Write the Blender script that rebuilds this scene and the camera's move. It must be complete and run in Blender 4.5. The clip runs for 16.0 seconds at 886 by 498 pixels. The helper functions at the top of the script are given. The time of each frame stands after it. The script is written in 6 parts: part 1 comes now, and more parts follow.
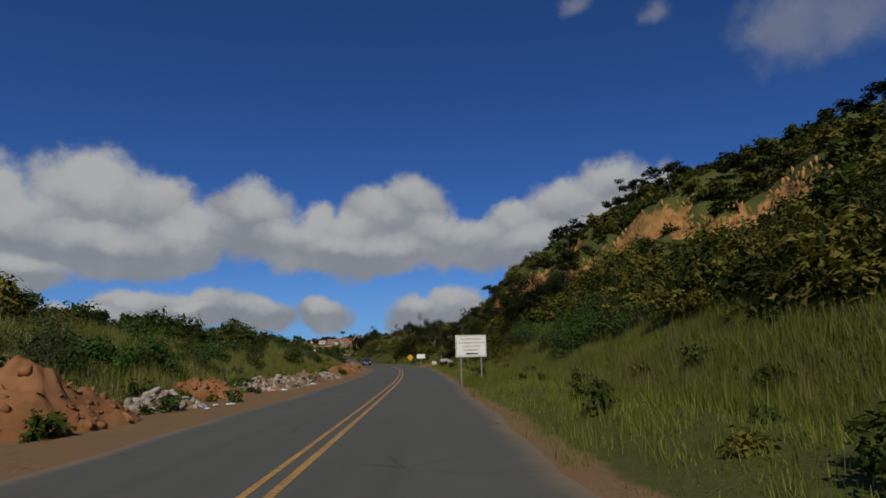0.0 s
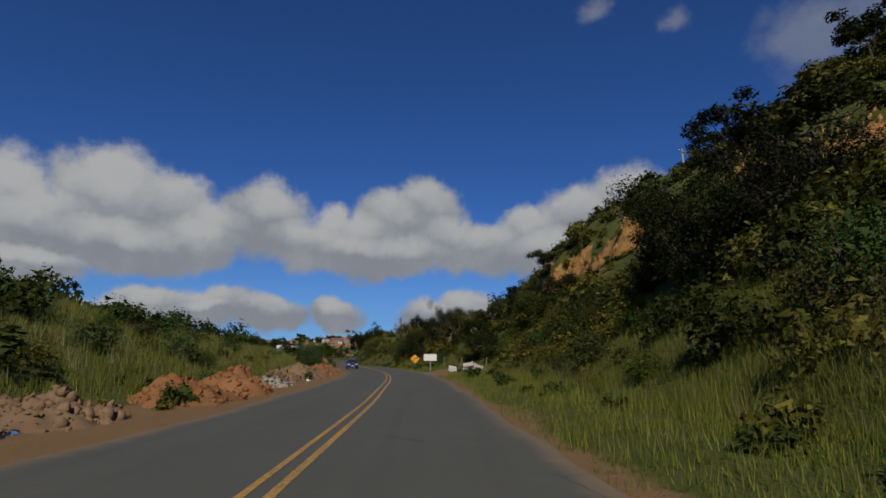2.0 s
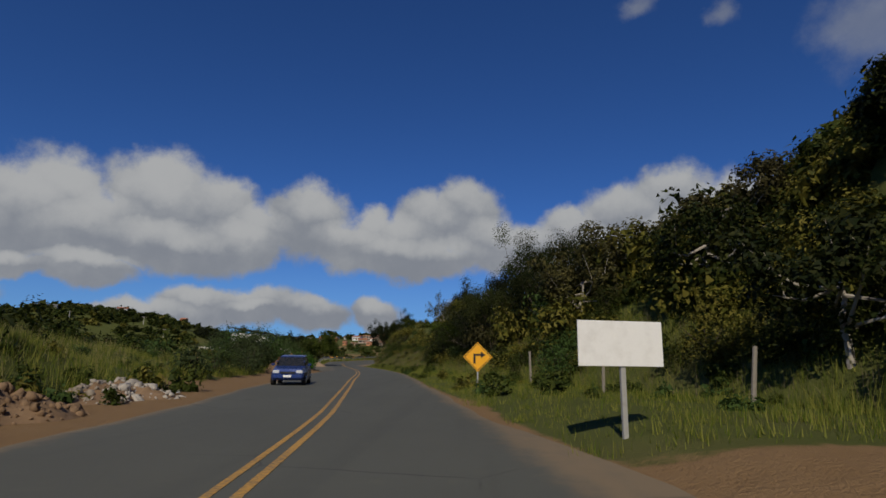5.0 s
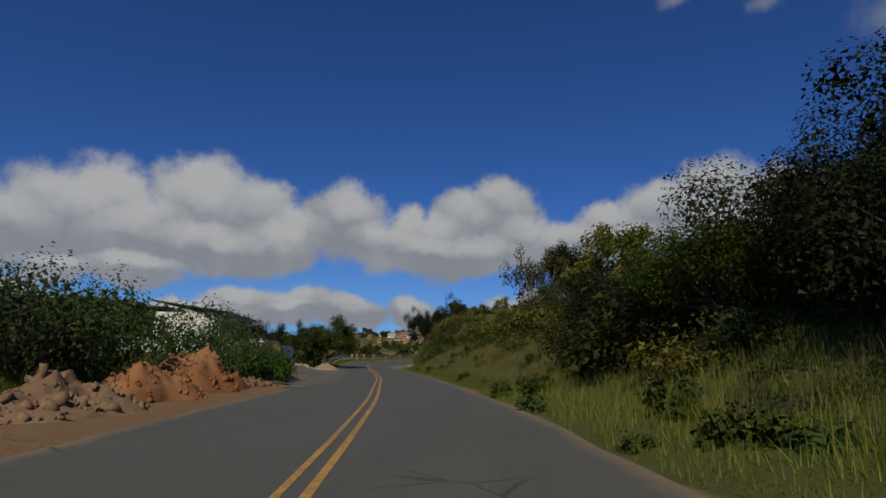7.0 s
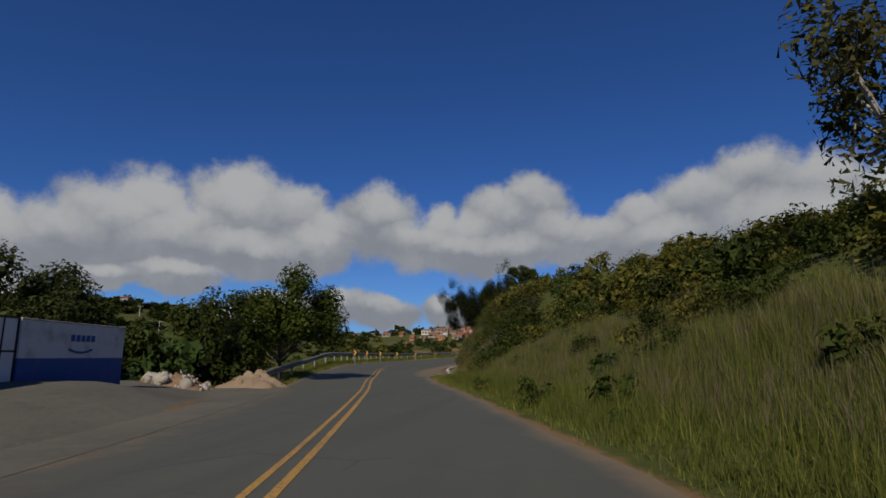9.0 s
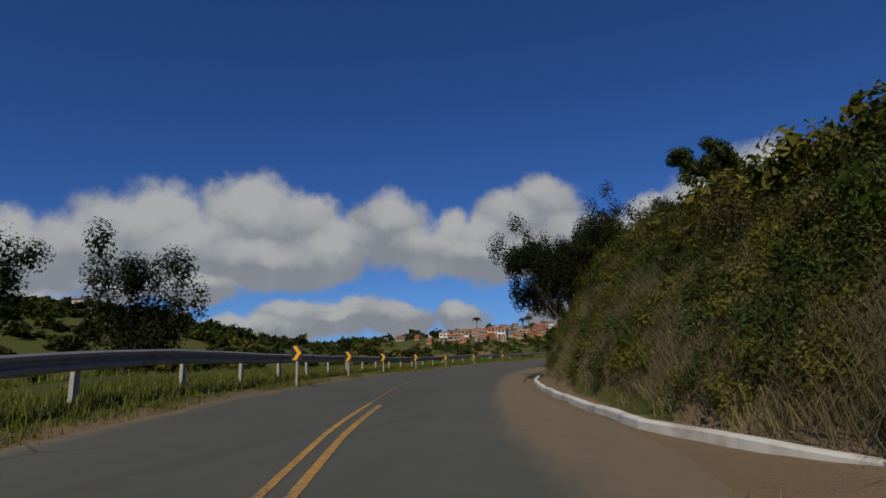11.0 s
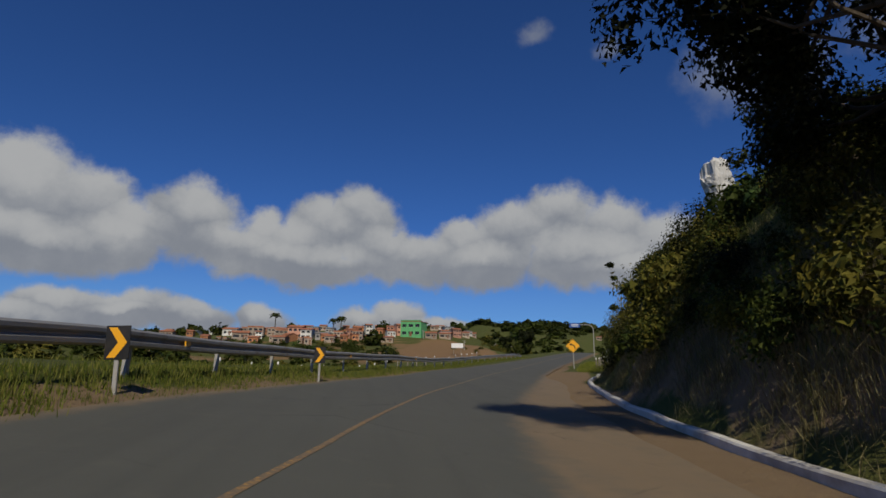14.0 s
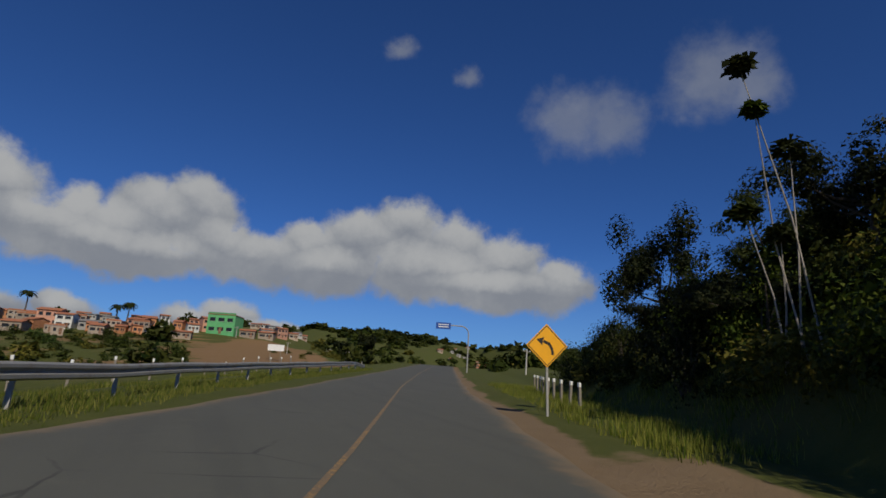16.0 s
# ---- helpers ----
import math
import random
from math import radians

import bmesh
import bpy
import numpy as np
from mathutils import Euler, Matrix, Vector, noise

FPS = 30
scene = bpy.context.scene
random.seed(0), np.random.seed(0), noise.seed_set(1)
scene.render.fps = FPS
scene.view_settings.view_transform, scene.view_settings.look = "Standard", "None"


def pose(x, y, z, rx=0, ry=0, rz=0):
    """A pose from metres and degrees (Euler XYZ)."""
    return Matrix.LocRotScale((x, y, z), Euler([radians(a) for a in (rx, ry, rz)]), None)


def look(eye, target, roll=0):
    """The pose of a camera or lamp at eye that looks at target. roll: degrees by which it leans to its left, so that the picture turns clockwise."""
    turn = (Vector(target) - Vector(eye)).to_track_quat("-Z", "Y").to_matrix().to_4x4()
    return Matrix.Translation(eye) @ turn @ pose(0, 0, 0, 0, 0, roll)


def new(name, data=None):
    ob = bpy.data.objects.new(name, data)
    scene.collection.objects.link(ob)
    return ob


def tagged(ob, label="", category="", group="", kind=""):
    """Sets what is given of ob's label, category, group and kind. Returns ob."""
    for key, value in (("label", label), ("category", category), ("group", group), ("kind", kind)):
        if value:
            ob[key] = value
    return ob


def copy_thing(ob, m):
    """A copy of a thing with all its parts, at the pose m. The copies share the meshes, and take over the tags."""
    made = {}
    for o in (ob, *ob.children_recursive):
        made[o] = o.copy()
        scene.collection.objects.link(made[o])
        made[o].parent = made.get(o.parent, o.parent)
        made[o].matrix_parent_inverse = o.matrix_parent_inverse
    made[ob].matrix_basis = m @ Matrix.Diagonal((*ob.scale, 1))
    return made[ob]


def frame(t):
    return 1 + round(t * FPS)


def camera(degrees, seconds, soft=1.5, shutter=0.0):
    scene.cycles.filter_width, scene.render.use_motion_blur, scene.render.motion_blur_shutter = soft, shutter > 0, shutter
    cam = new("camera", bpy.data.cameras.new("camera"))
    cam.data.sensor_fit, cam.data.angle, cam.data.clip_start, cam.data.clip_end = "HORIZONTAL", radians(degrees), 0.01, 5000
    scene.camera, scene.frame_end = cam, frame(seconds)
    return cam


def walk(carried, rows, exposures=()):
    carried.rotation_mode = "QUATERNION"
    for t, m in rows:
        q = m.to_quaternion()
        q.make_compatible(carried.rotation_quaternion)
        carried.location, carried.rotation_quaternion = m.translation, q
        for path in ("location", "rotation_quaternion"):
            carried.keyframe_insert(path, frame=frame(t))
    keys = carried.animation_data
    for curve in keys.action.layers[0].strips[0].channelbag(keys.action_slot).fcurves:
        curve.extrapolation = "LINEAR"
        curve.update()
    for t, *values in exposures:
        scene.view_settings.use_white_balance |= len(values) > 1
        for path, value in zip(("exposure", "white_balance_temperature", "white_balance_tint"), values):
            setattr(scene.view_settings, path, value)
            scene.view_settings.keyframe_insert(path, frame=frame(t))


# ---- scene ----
# ================= camera and walk =================
cam = camera(76.75, 16.0, soft=1.6)
# seconds, place, turn
ROWS = [
    (0.0, -0.0, 0.0, 1.35, 100.76, 1.54, -1.95), (0.5, -0.0, 9.46, 1.24, 100.9, 0.84, -1.81),
    (1.0, -0.06, 18.86, 1.16, 100.97, 0.43, -1.65), (1.5, 0.03, 28.29, 1.16, 100.99, 0.45, -1.2),
    (2.0, -0.09, 37.77, 1.09, 101.14, -0.13, -0.94), (2.5, -0.25, 47.29, 1.05, 101.04, 0.14, -0.65),
    (3.0, -0.48, 56.8, 1.02, 101.27, 0.23, -0.27), (3.5, -0.83, 66.29, 1.01, 101.32, -0.28, 0.16),
    (4.0, -1.34, 75.79, 1.01, 101.25, -0.81, 0.87), (4.5, -2.05, 85.3, 0.98, 101.25, -0.7, 2.09),
    (5.1, -3.23, 96.6, 0.97, 101.18, -0.82, 3.25), (5.7, -5.09, 107.79, 0.98, 101.1, -0.76, 4.41),
    (6.3, -7.28, 119.02, 0.99, 101.03, -0.68, 5.54), (7.0, -9.81, 132.35, 0.97, 101.03, -0.76, 6.79),
    (7.5, -11.5, 142.02, 0.92, 100.98, -0.79, 7.64), (8.0, -13.16, 151.68, 0.9, 101.13, -1.1, 8.51),
    (8.5, -15.09, 161.24, 0.87, 100.92, -0.1, 9.49), (9.0, -17.19, 170.72, 0.8, 100.88, 0.39, 10.38),
    (9.6, -19.99, 181.97, 0.76, 100.89, 1.12, 11.53), (10.2, -23.24, 193.0, 0.76, 101.1, 1.54, 12.33),
    (10.8, -26.47, 204.06, 0.77, 101.38, 1.69, 12.23), (11.5, -29.57, 217.3, 0.8, 101.59, 1.56, 10.2),
    (12.0, -31.56, 226.92, 0.83, 101.75, 1.22, 8.32), (12.5, -33.14, 236.63, 0.86, 101.7, 1.16, 5.4),
    (13.0, -34.18, 246.4, 0.86, 101.2, 1.14, 1.77), (13.5, -34.5, 256.23, 0.86, 101.73, 0.39, -2.61),
    (14.0, -34.02, 266.07, 0.96, 102.34, -1.03, -7.92), (14.5, -32.71, 275.9, 1.16, 102.9, -3.05, -13.47),
    (15.0, -30.57, 285.62, 1.44, 103.13, -3.98, -18.59), (15.5, -27.68, 295.17, 1.76, 103.53, -3.71, -22.0),
    (16.0, -24.25, 304.57, 2.14, 103.9, -3.29, -24.54),
]
walk(cam, [(r[0], pose(*r[1:])) for r in ROWS])

# ================= world, sun, exposure =================
scene.view_settings.exposure = 0.0
SUN_TO = Vector((-0.05, -0.77, 0.64)).normalized()
SUN_EL = math.asin(SUN_TO.z)
SUN_AZ = math.atan2(SUN_TO.x, SUN_TO.y)

sun = new("sun", bpy.data.lights.new("sun", "SUN"))
sun.data.energy, sun.data.angle, sun.data.color = 3.2, radians(0.55), (1.0, 0.91, 0.74)
sun.matrix_world = look(SUN_TO * 100, (0, 0, 0))

# cloud puffs: azimuth to the right of y, elevation, half width, half height, in degrees
CLOUD_BANK = [(-50.6, 9.1, 4.6, 4.6), (-46.3, 9.7, 4.1, 4.1), (-42, 11.2, 5.2, 5.2), (-39, 12.3, 5.5, 5.5),
              (-35.6, 10.6, 4.1, 4.1), (-31, 13.4, 5.6, 5.6), (-25.9, 12.7, 4.9, 4.9), (-21.9, 11.3, 3.5, 3.5),
              (-17.4, 13.3, 4.5, 4.5), (-14.4, 10.9, 2.9, 2.9), (-10.9, 11.6, 3.5, 3.5), (-7.4, 11, 3.5, 3.5),
              (-5, 13, 4.1, 4.1), (-0.9, 14.2, 4.7, 4.7), (2.5, 11.3, 3.5, 3.5), (5.6, 11.0, 3.6, 3.0), (-12.5, 10.6, 4.0, 2.8), (-23.5, 10.4, 4.0, 2.8), (-37, 10.2, 5, 3.2), (12, 10.6, 5, 2.6), (-29, 9.8, 9, 2.6), (-6, 9.9, 8, 2.4)]
CLOUD_RIGHT = [(19.6, 15.0, 4.1, 4.1), (14.6, 13.4, 4.3, 4.0), (9.6, 12.3, 3.6, 3.4), (25.2, 13.4, 4.5, 4.0),
               (30.4, 12.2, 4.4, 3.6), (35.4, 10.6, 3.8, 3.0), (22.6, 11, 7.5, 3.2), (29.7, 9.8, 8.5, 2.3)]
CLOUD_LOW = [(-36, 7.2, 4.3, 1.6), (-41.5, 6.8, 3.5, 1.3), (-26.5, 4.6, 5.2, 2.1), (-21.6, 4.6, 5.1, 2.0), (-16.6, 4.2, 4.6, 1.9), (-31, 3.6, 6, 1.5), (-47, 4.5, 6, 2.0),
             (-10, 4.3, 2.8, 2), (-22.2, 4.2, 3.5, 1.2), (-1, 4.2, 3.5, 1.8), (3, 4.6, 3.5, 2.2), (8, 4.2, 4, 1.4)]
CLOUD_HIGH = [(37, 26.9, 5.5, 3.8), (41.3, 26.6, 4.6, 3.5), (17.8, 33.5, 2.6, 1.2), (25.7, 31.5, 1.7, 1.3),
              (51.6, 29.5, 5.8, 4.1), (54.6, 28.4, 3.5, 2.9), (-75, 11, 12, 5)]


class Nodes:
    """Small node-tree writer."""
    def __init__(self, tree):
        self.t = tree
        tree.nodes.clear()

    def n(self, kind, **kw):
        nd = self.t.nodes.new(kind)
        ins = kw.pop("ins", {})
        for k, v in kw.items():
            setattr(nd, k, v)
        for k, v in ins.items():
            self.set(nd, k, v)
        return nd

    def set(self, nd, k, v):
        if isinstance(v, bpy.types.NodeSocket):
            self.t.links.new(v, nd.inputs[k])
        else:
            nd.inputs[k].default_value = v

    def math(self, op, a, b=0.0, c=None, clamp=False):
        nd = self.n("ShaderNodeMath", operation=op, use_clamp=clamp)
        self.set(nd, 0, a), self.set(nd, 1, b)
        if c is not None:
            self.set(nd, 2, c)
        return nd.outputs[0]

    def mix(self, fac, a, b, mode="MIX"):
        nd = self.n("ShaderNodeMix", data_type="RGBA", blend_type=mode)
        self.set(nd, 0, fac), self.set(nd, 6, a), self.set(nd, 7, b)
        return nd.outputs[2]

    def ramp(self, fac, stops, interp="LINEAR"):
        nd = self.n("ShaderNodeValToRGB")
        nd.color_ramp.interpolation = interp
        el = nd.color_ramp.elements
        while len(el) < len(stops):
            el.new(0.5)
        for e, (p, c) in zip(el, stops):
            e.position, e.color = p, (*c, 1)
        self.set(nd, 0, fac)
        return nd.outputs[0]

    def noise(self, vec, scale, detail=4.0, rough=0.55, out=0):
        nd = self.n("ShaderNodeTexNoise", ins={"Scale": scale, "Detail": detail, "Roughness": rough})
        if vec is not None:
            self.set(nd, "Vector", vec)
        return nd.outputs[out]

    def smooth(self, v, lo, hi):
        nd = self.n("ShaderNodeMapRange", interpolation_type="SMOOTHSTEP", ins={0: v, 1: lo, 2: hi, 3: 0.0, 4: 1.0})
        return nd.outputs[0]


world = bpy.data.worlds.new("sky")
scene.world = world
world.use_nodes = True
N = Nodes(world.node_tree)
tc = N.n("ShaderNodeTexCoord").outputs["Generated"]
sky = N.n("ShaderNodeTexSky", sky_type="NISHITA", sun_disc=False, sun_elevation=SUN_EL, sun_rotation=SUN_AZ,
          altitude=900.0, air_density=0.8, dust_density=0.15, ozone_density=3.0)
sep = N.n("ShaderNodeSeparateXYZ", ins={0: tc})
az0 = N.math("MULTIPLY", N.math("ARCTAN2", sep.outputs[0], sep.outputs[1]), 180 / math.pi)
el0 = N.math("MULTIPLY", N.math("ARCSINE", sep.outputs[2]), 180 / math.pi)
wob = N.noise(tc, 9.0, 6.0, 0.6, out=1)
wsep = N.n("ShaderNodeSeparateXYZ", ins={0: wob})
az = N.math("ADD", az0, N.math("MULTIPLY", N.math("SUBTRACT", wsep.outputs[0], 0.5), 5.0))
el = N.math("ADD", el0, N.math("MULTIPLY", N.math("SUBTRACT", wsep.outputs[1], 0.5), 4.0))


def puff_field(puffs):
    """Largest closeness to any puff, and the height within it."""
    field = top = None
    for a, e, ra, re in puffs:
        dx = N.math("DIVIDE", N.math("SUBTRACT", az, a), ra)
        dy = N.math("DIVIDE", N.math("SUBTRACT", el, e), re)
        d = N.math("SQRT", N.math("ADD", N.math("MULTIPLY", dx, dx), N.math("MULTIPLY", dy, dy)))
        f = N.math("SUBTRACT", 1.25, d)
        h = N.math("MULTIPLY", N.math("MAXIMUM", f, 0.0), dy)
        field = f if field is None else N.math("SMOOTH_MAX", field, f, 0.12)
        top = h if top is None else N.math("MAXIMUM", top, h)
    return field, top


fields = [puff_field(c) for c in (CLOUD_BANK, CLOUD_RIGHT, CLOUD_LOW)]
high, _ = puff_field(CLOUD_HIGH)
field = N.math("MAXIMUM", N.math("MAXIMUM", fields[0][0], fields[1][0]), fields[2][0])
top = N.math("MAXIMUM", N.math("MAXIMUM", fields[0][1], fields[1][1]), fields[2][1])
fine = N.noise(tc, 26.0, 6.0, 0.62)
mask = N.smooth(N.math("ADD", field, N.math("MULTIPLY", N.math("SUBTRACT", fine, 0.5), 0.60)), 0.14, 0.56)
hmask = N.math("MULTIPLY", N.smooth(N.math("ADD", high, N.math("MULTIPLY", N.math("SUBTRACT", fine, 0.5), 0.9)), 0.1, 1.1), 0.55)
alpha = N.math("MAXIMUM", mask, hmask)
body_n = N.noise(tc, 14.0, 5.0, 0.6)
lit = N.smooth(N.math("ADD", N.math("MULTIPLY", top, 1.5), N.math("MULTIPLY", N.math("SUBTRACT", body_n, 0.42), 0.85)), -0.1, 0.75)
cloud_col = N.ramp(lit, [(0.0, (0.29, 0.315, 0.365)), (0.45, (0.39, 0.41, 0.445)), (1.0, (0.54, 0.55, 0.56))])
skyc = N.mix(1.0, sky.outputs[0], (0.31, 0.58, 1.0, 1), "MULTIPLY")
haze = N.math("MULTIPLY", N.math("SUBTRACT", 1.0, N.smooth(el0, -2.0, 15.0)), 0.55)
skyc = N.mix(haze, skyc, (2.0, 4.1, 7.2, 1))
bg_sky = N.n("ShaderNodeBackground", ins={0: skyc, 1: 0.075})
bg_cloud = N.n("ShaderNodeBackground", ins={0: cloud_col, 1: 0.72})
mixw = N.n("ShaderNodeMixShader", ins={0: alpha, 1: bg_sky.outputs[0], 2: bg_cloud.outputs[0]})
N.n("ShaderNodeOutputWorld", ins={0: mixw.outputs[0]})


# ================= materials =================
def material(name):
    m = bpy.data.materials.new(name)
    m.use_nodes = True
    return m, Nodes(m.node_tree)


def finish(m, N, color, rough=0.8, metal=0.0, bump=None, dist=0.02, spec=0.4, trans=None):
    b = N.n("ShaderNodeBsdfPrincipled", ins={"Base Color": color, "Roughness": rough, "Metallic": metal, "Specular IOR Level": spec})
    if bump is not None:
        bp = N.n("ShaderNodeBump", ins={"Height": bump, "Strength": 0.6, "Distance": dist})
        N.set(b, "Normal", bp.outputs[0])
    out = b.outputs[0]
    if trans is not None:
        tr = N.n("ShaderNodeBsdfTranslucent", ins={0: color})
        out = N.n("ShaderNodeMixShader", ins={0: trans, 1: out, 2: tr.outputs[0]}).outputs[0]
    N.n("ShaderNodeOutputMaterial", ins={0: out})
    return m


def pos(N):
    return N.n("ShaderNodeNewGeometry").outputs["Position"]


def obj(N):
    return N.n("ShaderNodeTexCoord").outputs["Object"]


def rnd(N):
    return N.n("ShaderNodeObjectInfo").outputs["Random"]


def isl(N):
    return N.n("ShaderNodeNewGeometry").outputs["Random Per Island"]


def mat_plain(name, c, rough=0.6, metal=0.0, grime=0.25, scale=6.0, bump=0.003, dirt=(0.16, 0.11, 0.07)):
    """Paint, metal or plaster with wear at two scales."""
    m, N = material(name)
    p = obj(N)
    a, b = N.noise(p, scale, 5.0, 0.6), N.noise(p, scale * 9, 4.0)
    col = N.mix(N.math("MULTIPLY", N.smooth(a, 0.45, 0.75), grime), (*c, 1), (*dirt, 1))
    col = N.mix(N.math("MULTIPLY", b, 0.25), col, (*(x * 0.75 for x in c), 1))
    r = N.math("ADD", rough - 0.08, N.math("MULTIPLY", a, 0.2))
    return finish(m, N, col, r, metal, b, bump)


def mat_leaf(name, dark, light, dry=None, dry_amount=0.15, trans=0.25):
    m, N = material(name)
    i, o = isl(N), rnd(N)
    col = N.mix(N.math("ADD", 0.12, N.math("MULTIPLY", i, 0.76)), (*dark, 1), (*light, 1))
    if dry:
        col = N.mix(N.math("MULTIPLY", N.smooth(N.math("ADD", N.math("MULTIPLY", i, 0.5), N.math("MULTIPLY", o, 0.5)), 0.45, 0.85), dry_amount * 2), col, (*dry, 1))
    hsv = N.n("ShaderNodeHueSaturation", ins={"Hue": N.math("ADD", 0.475, N.math("MULTIPLY", o, 0.05)), "Saturation": N.math("ADD", 0.8, N.math("MULTIPLY", o, 0.3)),
              "Value": N.math("ADD", 0.7, N.math("MULTIPLY", o, 0.6)), "Color": col})
    return finish(m, N, hsv.outputs[0], 0.65, trans=trans, spec=0.12)


M = {}
M["leaf_green"] = mat_leaf("leaf_green", (0.018, 0.029, 0.004), (0.064, 0.084, 0.011), (0.12, 0.10, 0.022), 0.12)
M["leaf_bright"] = mat_leaf("leaf_bright", (0.026, 0.052, 0.010), (0.070, 0.115, 0.022), None)
M["leaf_olive"] = mat_leaf("leaf_olive", (0.034, 0.036, 0.006), (0.115, 0.108, 0.018), (0.17, 0.125, 0.032), 0.30)
# near-black: the deep shade of banks and thickets is put into this leaf colour
M["leaf_dark_shaded"] = mat_leaf("leaf_dark_shaded", (0.006, 0.011, 0.002), (0.024, 0.033, 0.006), (0.09, 0.07, 0.02), 0.14)
M["grass"] = mat_leaf("grass", (0.062, 0.088, 0.010), (0.180, 0.205, 0.030), (0.32, 0.26, 0.08), 0.28, 0.42)
M["grass_dry"] = mat_leaf("grass_dry", (0.14, 0.115, 0.050), (0.34, 0.28, 0.14), None, 0.0, 0.38)
M["bark"] = mat_plain("bark", (0.085, 0.066, 0.048), 0.9, grime=0.4, scale=4, bump=0.02, dirt=(0.17, 0.15, 0.12))
M["bark_pale"] = mat_plain("bark_pale", (0.36, 0.32, 0.27), 0.85, grime=0.5, scale=4, bump=0.015, dirt=(0.16, 0.12, 0.09))
M["white"] = mat_plain("white_paint", (0.80, 0.79, 0.76), 0.55, grime=0.18, scale=2.5)
M["whitewash"] = mat_plain("whitewash", (0.74, 0.72, 0.67), 0.85, grime=0.45, scale=1.5, bump=0.006)
M["kerb"] = mat_plain("worn_kerb", (0.66, 0.64, 0.58), 0.9, grime=0.55, scale=1.1, bump=0.008)
M["blue"] = mat_plain("blue_paint", (0.035, 0.10, 0.32), 0.7, grime=0.25, scale=1.8, dirt=(0.25, 0.19, 0.13))
M["black"] = mat_plain("black_film", (0.012, 0.012, 0.013), 0.5, grime=0.12)
M["yellow"] = mat_plain("sign_yellow", (0.85, 0.40, 0.012), 0.45, grime=0.10, scale=5)
M["steel"] = mat_plain("galvanised_steel", (0.33, 0.325, 0.31), 0.55, 0.35, grime=0.55, scale=2.0)
M["post"] = mat_plain("post_paint", (0.34, 0.33, 0.31), 0.6, grime=0.4, scale=6)
M["wood_post"] = mat_plain("old_wood", (0.24, 0.21, 0.17), 0.9, grime=0.4, scale=8, bump=0.01)
M["concrete"] = mat_plain("concrete", (0.45, 0.43, 0.39), 0.9, grime=0.5, scale=1.2, bump=0.01)
M["roof_tile"] = mat_plain("clay_roof", (0.40, 0.155, 0.075), 0.9, grime=0.5, scale=0.8, dirt=(0.12, 0.08, 0.06))
M["roof_grey"] = mat_plain("fibre_cement", (0.23, 0.22, 0.21), 0.9, grime=0.5, scale=0.7, dirt=(0.08, 0.07, 0.06))
# dark window glass, also the sheet for the station's shaded interior
M["glass_dark"] = mat_plain("dark_opening", (0.02, 0.022, 0.025), 0.25, grime=0.1)
M["door"] = mat_plain("door_paint", (0.22, 0.10, 0.05), 0.6, grime=0.3)
M["sign_blue"] = mat_plain("sign_blue", (0.015, 0.07, 0.30), 0.45, grime=0.1)
M["rubber"] = mat_plain("rubber", (0.015, 0.015, 0.016), 0.85, grime=0.3)
M["chrome"] = mat_plain("bright_metal", (0.6, 0.6, 0.62), 0.25, 0.9, grime=0.1)
M["headlight"] = mat_plain("headlight_lens", (0.7, 0.72, 0.75), 0.12, 0.2, grime=0.05)
M["statue"] = mat_plain("pale_stone", (0.62, 0.60, 0.56), 0.9, grime=0.5, scale=0.9, bump=0.05, dirt=(0.20, 0.18, 0.15))


def mat_car():
    m, N = material("car_paint")
    a = N.noise(obj(N), 3.0, 5.0)
    return finish(m, N, N.mix(N.math("MULTIPLY", a, 0.25), (0.015, 0.045, 0.20, 1), (0.10, 0.09, 0.08, 1)), N.math("ADD", 0.18, N.math("MULTIPLY", a, 0.2)), 0.3, spec=0.6)


M["car_paint"] = mat_car()


def mat_wall(name, c, brick=False):
    m, N = material(name)
    p = obj(N)
    a, b = N.noise(p, 0.7, 6.0, 0.65), N.noise(p, 9.0, 3.0)
    base = (*c, 1)
    if brick:
        br = N.n("ShaderNodeTexBrick", ins={"Vector": p, "Color1": (*c, 1), "Color2": (*(x * 0.72 for x in c), 1), "Mortar": (0.36, 0.29, 0.22, 1), "Scale": 4.0, "Mortar Size": 0.03})
        base = br.outputs[0]
    col = N.mix(N.math("MULTIPLY", N.smooth(a, 0.45, 0.75), 0.5), base, (*(x * 0.5 for x in c), 1))
    hsv = N.n("ShaderNodeHueSaturation", ins={"Value": N.math("ADD", 0.75, N.math("MULTIPLY", rnd(N), 0.5)), "Color": col})
    return finish(m, N, hsv.outputs[0], 0.9, bump=b, dist=0.01)


M["w_brick"] = mat_wall("brick_wall", (0.42, 0.165, 0.08), True)
M["w_orange"] = mat_wall("orange_wall", (0.52, 0.225, 0.10))
M["w_pink"] = mat_wall("pink_wall", (0.54, 0.28, 0.19))
M["w_white"] = mat_wall("white_wall", (0.68, 0.66, 0.60))
M["w_green"] = mat_wall("green_wall", (0.10, 0.33, 0.13))
M["w_grey"] = mat_wall("grey_wall", (0.40, 0.38, 0.35))


